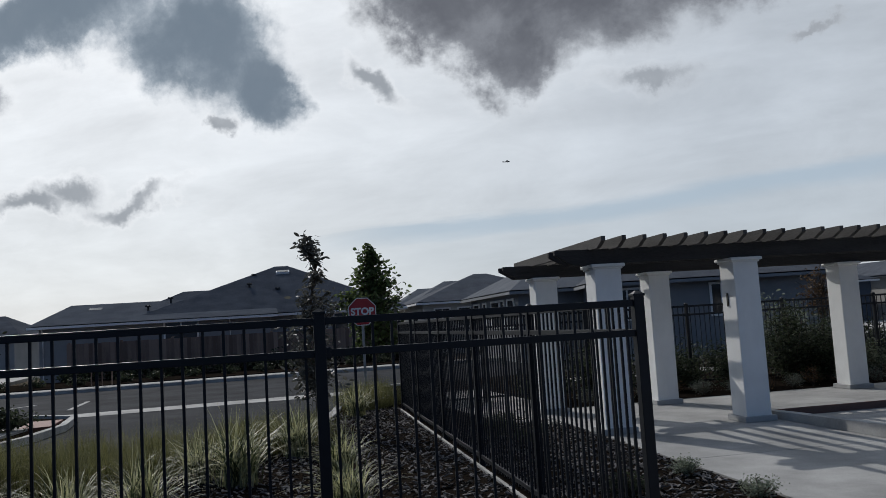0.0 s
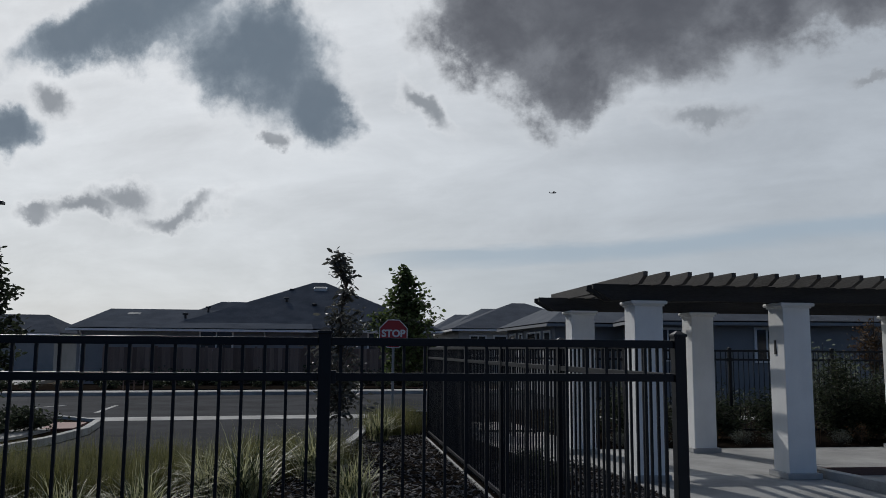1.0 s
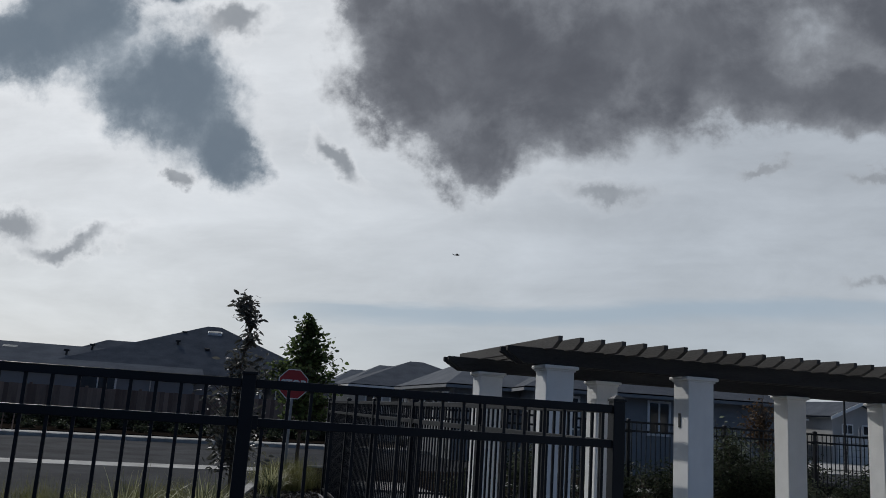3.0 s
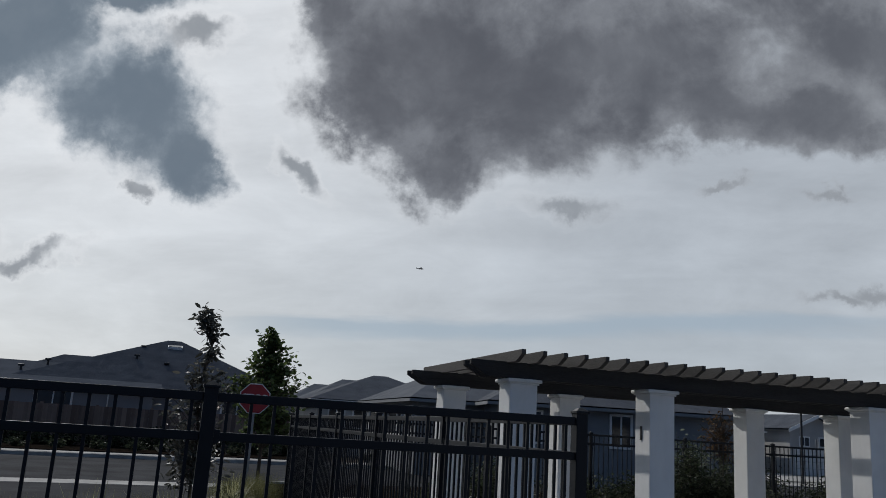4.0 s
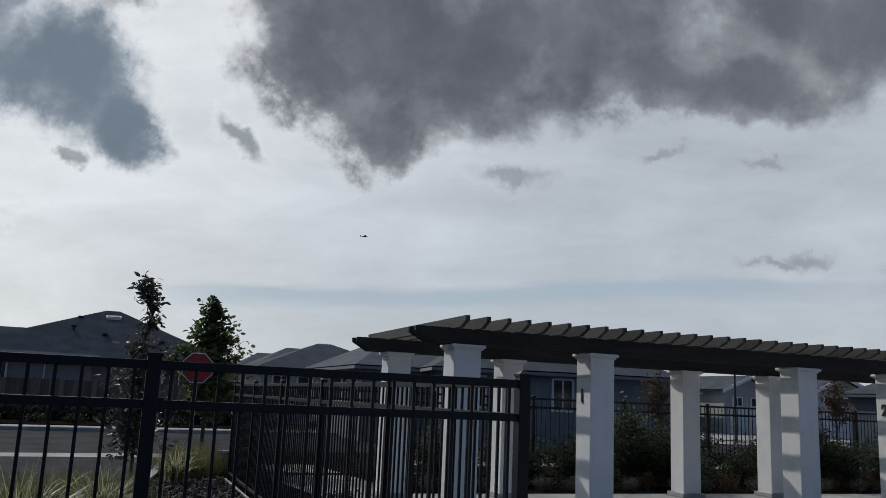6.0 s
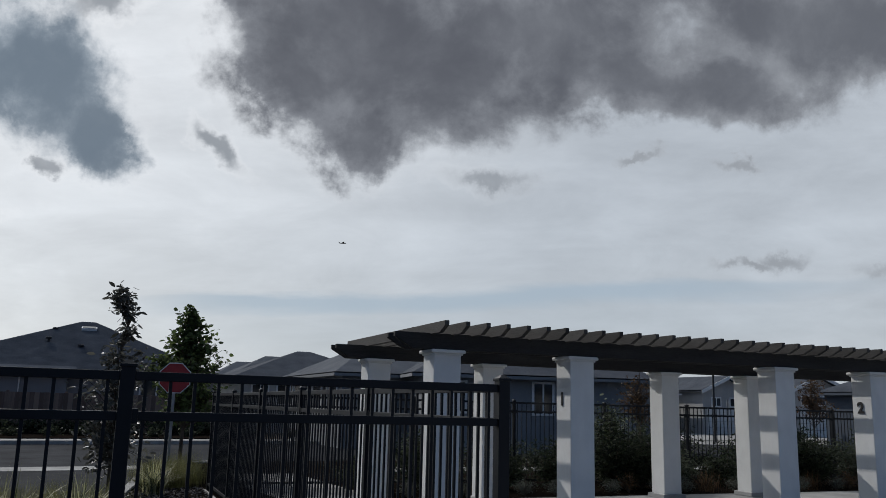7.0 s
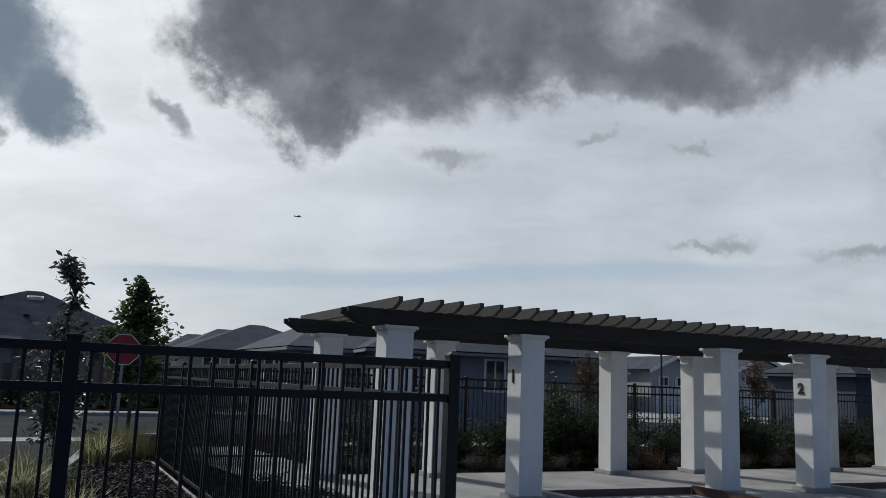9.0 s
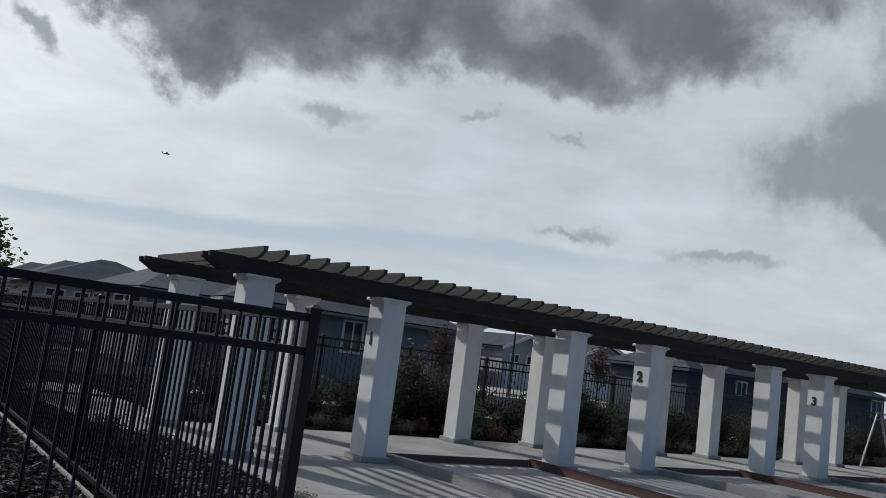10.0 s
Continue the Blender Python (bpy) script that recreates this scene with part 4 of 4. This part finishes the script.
for i, (x, y, s) in enumerate([(-7.27, -1.29, 1.05), (-8.08, -2.80, 0.85), (-8.74, -3.04, 0.8), (-6.06, -1.12, 0.75), (-6.10, -3.32, 0.7), (-6.59, 0.58, 0.9), (-7.75, -0.86, 0.8), (-9.55, -3.13, 0.8), (-5.39, 5.39, 0.8)]):
    clump("flax_plant", flax, x, y, s, "clump of striped green and yellow strappy leaves", "plant", i)
for i, (x, y, s) in enumerate([(-9.91, 0.14, 1.0), (-8.32, -0.21, 1.0), (-9.10, 0.33, 1.0), (-10.65, -0.78, 1.0), (-6.86, 1.22, 1.0), (-7.38, 0.81, 1.0), (-5.03, 6.64, 1.05), (-5.30, 7.39, 1.0), (-4.65, 7.37, 1.0), (-6.32, 2.15, 0.95), (-7.89, 0.62, 0.95), (-10.23, -0.38, 1.0), (-8.85, -0.83, 0.9), (-4.67, 8.11, 1.0), (-11.27, -1.19, 1.0), (-9.58, 0.87, 1.0), (-10.40, 0.58, 1.0), (-8.57, 1.05, 1.0), (-7.45, 1.66, 1.0), (-11.02, -0.04, 1.0), (-9.44, -0.61, 0.95), (-6.92, 2.27, 0.9)]):
    clump("feather_grass", feather, x, y, s, "soft tuft of straw-coloured feather grass", "grass", i)


def shrub(label, x, y, w, h, n, size, mat, seed, slim=0.42):
    rng = random.Random(seed)
    f = thing("shrub", label, "shrub", pose(x, y, -0.02))
    bm = B()
    places = []
    for _ in range(16):
        a = rng.uniform(0, 6.28)
        r = rng.random() ** 0.5
        tip = Vector((math.cos(a) * w / 2 * r, math.sin(a) * w / 2 * r, h * (1.0 - 0.45 * r * r) * rng.uniform(0.75, 1.0)))
        tube(bm, [(0, 0, 0), tip * 0.5 + Vector((0, 0, 0.05 * h)), tip], [0.012, 0.008, 0.003], 4)
        for _ in range(n // 16):
            s = rng.uniform(0.25, 1.0)
            places.append(tip * s + Vector((rng.gauss(0, 0.11 * w), rng.gauss(0, 0.11 * w), rng.gauss(0, 0.07 * h) + 0.02)))
    for p in places:
        p.z = max(p.z, 0.02)
    part("stem", bm, M["bark"], f)
    piece("foliage", leaf_mesh("foliage", places, mat, rng, size, slim), f)
    return f


rng = random.Random(31)
# bed before the back fence
x = -1.5
k = 0
while x < 35:
    h = rng.uniform(0.8, 1.55)
    shrub("tall loose grey-green shrub by the iron fence", x, 5.3 + rng.uniform(-0.1, 0.15), rng.uniform(1.1, 1.5), h, 2200, 0.09, M["leaf_grey"] if k % 4 == 1 else M["leaf_dark"], 100 + k, 0.36)
    x += rng.uniform(1.1, 1.7)
    k += 1
for i, (sx_, sh) in enumerate([(-0.3, 1.35), (4.1, 1.8), (4.9, 1.6), (9.2, 1.6), (10.0, 1.3), (15.0, 1.6), (20.5, 1.5), (26.0, 1.5)]):
    shrub("tall dense dark green shrub by the iron fence", sx_, 5.05, 1.3, sh, 3600, 0.09, M["leaf_dark"], 150 + i, 0.36)
rust = [blade_mesh("blades", 130, 0.62, 0.010, M["leaf_rust"], rng, 0.9) for _ in range(3)]
x = -1.0
while x < 30:
    kind = k % 5
    if kind in (0, 1, 3):
        shrub("low rounded grey-green mound", x, 4.08 + rng.uniform(-0.08, 0.1), 0.44, 0.34, 900, 0.05, M["leaf_sage"], 200 + k, 0.16)
    elif kind == 2:
        clump("rust_grass", rust, x, 4.25, 0.95, "arching tuft of rust-coloured grass", "grass", k)
    else:
        shrub("small rust-leaved shrub in dark mulch", x, 4.25, 0.5, 0.45, 380, 0.06, M["leaf_rust"], 200 + k, 0.3)
    x += rng.uniform(0.45, 0.75)
    k += 1
tree("small tree with sparse rust autumn leaves", (7.4, 8.6, 0), 2.9, [(0, 0, 2.3, 0.6, 0.4, 2), (0.2, 0, 1.8, 0.7, 0.4, 2), (-0.3, 0, 1.9, 0.5, 0.4, 1)], 620, 0.09, M["leaf_rust"], 41, 0.04, 0.6)
tree("small tree with sparse rust autumn leaves", (20.2, 14.7, 0), 3.3, [(0, 0, 2.6, 0.9, 0.5, 2), (0.2, 0, 2.0, 0.9, 0.4, 2)], 1100, 0.1, M["leaf_rust"], 43, 0.04, 0.6)
for x, h in ((5.1, 2.25), (5.9, 1.95)):
    shrub("tall open shrub with pale sage leaves beyond the iron fence", x, 7.4, 1.0, h, 900, 0.11, M["leaf_pale"], 900 + int(x * 10), 0.4)
# greenery on the far side of the back fence
x = 0.8
k = 0
while x < 32:
    shrub("loose dark shrub beyond the iron fence", x, 7.4 + rng.uniform(-0.4, 0.8), rng.uniform(1.2, 1.7), rng.uniform(0.9, 1.45), 1500, 0.10, M["leaf_dark"] if k % 3 else M["leaf_grey"], 600 + k, 0.36)
    x += rng.uniform(1.2, 2.3)
    k += 1
# bed beside the terrace
for i, (x, y, w, h) in enumerate([(-2.56, -3.17, 0.34, 0.2), (-2.48, -4.45, 0.36, 0.24), (-3.5, -0.2, 0.6, 0.34), (-3.3, 1.5, 0.6, 0.34), (-3.7, 0.8, 0.55, 0.32), (-3.5, -3.9, 0.5, 0.28)]):
    shrub("low green shrub in dark mulch", x, y, w, h, 1100 if i < 2 else 520, 0.024 if i < 2 else 0.05, M["leaf_pale"] if i < 2 else M["leaf_dark"], 300 + i, 0.5)
# hedge at the foot of the timber fence
x = -17.0
k = 0
while x < -1.2:
    shrub("low dark hedge shrub before the timber fence", x, 30.3 + rng.uniform(-0.15, 0.15), 1.3, rng.uniform(0.75, 0.95), 420, 0.14, M["leaf_dark"], 450 + k, 0.6)
    x += rng.uniform(0.75, 0.95)
    k += 1
# verge across the road
x = -24.0
k = 0
while x < 3:
    y = 28.6 + 0.123 * x + rng.uniform(-0.6, 0.6)
    shrub("low dark shrub in the verge", x, y, 0.9, 0.5, 260, 0.12, M["leaf_dark"], 400 + k, 0.5)
    x += rng.uniform(1.1, 1.9)
    k += 1
for i, (x, y) in enumerate([(-14.01, 5.20), (-13.36, 6.44), (-14.57, 6.26), (-13.75, 4.14), (-15.33, 4.81), (-14.49, 3.31), (-13.02, 7.27), (-12.61, 7.68), (-13.92, 7.51), (-15.03, 7.12)]):
    shrub("low dark shrub behind the kerb", x, y, 1.15, 0.6, 1000, 0.08, M["leaf_dark"], 500 + i, 0.5)

# thin stakes in the far verge
for x, y in ((-14.9, 25.0), (-14.5, 25.1), (-14.1, 25.05)):
    stake = thing("plant_stake", "thin pale timber stake in the mulched verge", "stake", pose(x, y + 0.15, 0, 2, 1, 0), "plant stakes")
    part("pole", tube(B(), [(0, 0, -0.2), (0, 0, 0.45), (0, 0, 0.88)], [0.03, 0.028, 0.024], 6), M["wood"], stake)
    part("tie", tube(B(), [(0, 0, 0.66), (0, 0, 0.72)], [0.036, 0.036], 8), M["dark_paint"], stake)

# ---- stepladder ----
lad = thing("stepladder", "pale aluminium stepladder standing open on the terrace", "ladder", pose(20.9, 3.0, 0, 0, 0, 30))
for sy_, foot in ((-1, -0.45), (1, 0.45)):
    for sx_ in (-0.24, 0.24):
        part("leg", tube(B(), [(sx_, foot, 0.0), (sx_ * 0.7, 0.04 * sy_, 1.8)], [0.024, 0.022], 6), M["steel"], lad)
for k in range(1, 6):
    u = k / 6
    y = -0.45 * (1 - u) - 0.04 * u
    part("tread", box(B(), -0.24 + 0.07 * u, 0.24 - 0.07 * u, y - 0.04, y + 0.04, 1.8 * u - 0.015, 1.8 * u + 0.01, 0.004), M["steel"], lad)
part("top_step", box(B(), -0.19, 0.19, -0.1, 0.1, 1.78, 1.82, 0.008), M["steel"], lad)

# ---- aircraft, far off ----
d = Vector((0.2591, 0.9472, 0.1888))
air = thing("aircraft", "small dark aeroplane flying far off against the clouds", "aeroplane", Matrix.Translation(Vector((-6.55, -10.8, 1.7)) + d * 800) @ pose(0, 0, 0, 0, -3, -12))
bm = tube(B(), [(-3.6, 0, 0.15), (-3.2, 0, 0.12), (-1.0, 0, 0.05), (1.0, 0, 0), (2.6, 0, 0), (3.3, 0, -0.05)], [0.1, 0.22, 0.5, 0.65, 0.5, 0.12], 10)
part("fuselage", bm, M["plane"], air, smooth=True)
part("wing", box(B(), -0.2, 1.2, -4.6, 4.6, 0.45, 0.62, 0.05), M["plane"], air)
part("tailplane", box(B(), -3.6, -2.8, -1.6, 1.6, 0.1, 0.2, 0.03), M["plane"], air)
bm = B()
v = [bm.verts.new(p) for p in ((-3.7, -0.06, 0.1), (-2.5, -0.06, 0.1), (-3.3, -0.06, 1.4), (-3.8, -0.06, 1.4), (-3.7, 0.06, 0.1), (-2.5, 0.06, 0.1), (-3.3, 0.06, 1.4), (-3.8, 0.06, 1.4))]
for q in ((0, 1, 2, 3), (7, 6, 5, 4), (0, 4, 5, 1), (1, 5, 6, 2), (2, 6, 7, 3), (3, 7, 4, 0)):
    bm.faces.new([v[i] for i in q])
bmesh.ops.recalc_face_normals(bm, faces=bm.faces[:])
part("fin", bm, M["plane"], air)

# ---- terrace slabs ----
terrace = tagged(new("terrace"), "pale broom-finished concrete terrace with cut joints", "pavement", "", "structure")
YS = [3.715, 0.47, -2.36, -5.2, -8.04, -10.88, -13.72, -16.56, -19.4, -22.24, -25.0]


def slab(x0, x1, y0, y1):
    bm = B()
    box(bm, x0 + 0.006, x1 - 0.006, y0 + 0.006, y1 - 0.006, -0.2, 0.0, 0.006)
    piece("slab", mesh_of(bm, "slab", M["concrete"]), terrace)


for xa, xb in ((-2.25, 0.55), (3.87, 6.70), (10.07, 12.89), (16.27, 20.0), (20.0, 24.0), (24.0, 28.0), (28.0, 34.0)):
    for a, b in zip(YS, YS[1:]):
        slab(xa, xb, b, a)
for xa, xb in ((0.55, 3.87), (6.70, 10.07), (12.89, 16.27)):
    slab(xa, xb, 1.45, 3.715)
    slab(xa, xb, 0.505, 1.45)

# ---- loose bark chips ----
rng = random.Random(77)
vs, fs = [], []


def inside(px, py, poly):
    hit = False
    for i in range(len(poly)):
        (xa, ya), (xb, yb) = poly[i - 1], poly[i]
        if (ya > py) != (yb > py) and px < (xb - xa) * (py - ya) / (yb - ya) + xa:
            hit = not hit
    return hit


BED = [(-9.4, -6.4), (-8.4, 0.6), (-6.5, 3.2), (-5.9, 6.0), (-4.42, 6.6), (-4.42, -6.4)]
for _ in range(15000):
    if rng.random() < 0.75:
        px, py = rng.uniform(-9.4, -4.4), rng.uniform(-6.4, 6.6)
        if not inside(px, py, BED):
            continue
    else:
        px, py = rng.uniform(-4.3, -2.3), rng.uniform(-6, 2.2)
    l, w = rng.uniform(0.015, 0.05), rng.uniform(0.006, 0.016)
    m = pose(px, py, rng.uniform(-0.008, 0.012), rng.uniform(-30, 30), rng.uniform(-30, 30), rng.uniform(0, 360))
    i = len(vs)
    for a, b, c in ((-l, -w, 0), (l, -w * 0.6, 0), (l * 0.9, w, 0), (-l, w * 0.7, 0), (-l, -w, 0.008), (l, -w * 0.6, 0.008), (l * 0.9, w, 0.008), (-l, w * 0.7, 0.008)):
        vs.append(tuple(m @ Vector((a, b, c))))
    for q in ((4, 5, 6, 7), (0, 4, 7, 3), (1, 2, 6, 5), (0, 1, 5, 4), (2, 3, 7, 6)):
        fs.append(tuple(i + j for j in q))
me = bpy.data.meshes.new("bark_chips")
me.from_pydata(vs, [], fs)
me.materials.append(M["chip"])
tagged(new("bark_chips", me), "loose dark bark chips scattered over the beds", "mulch", "", "stuff")
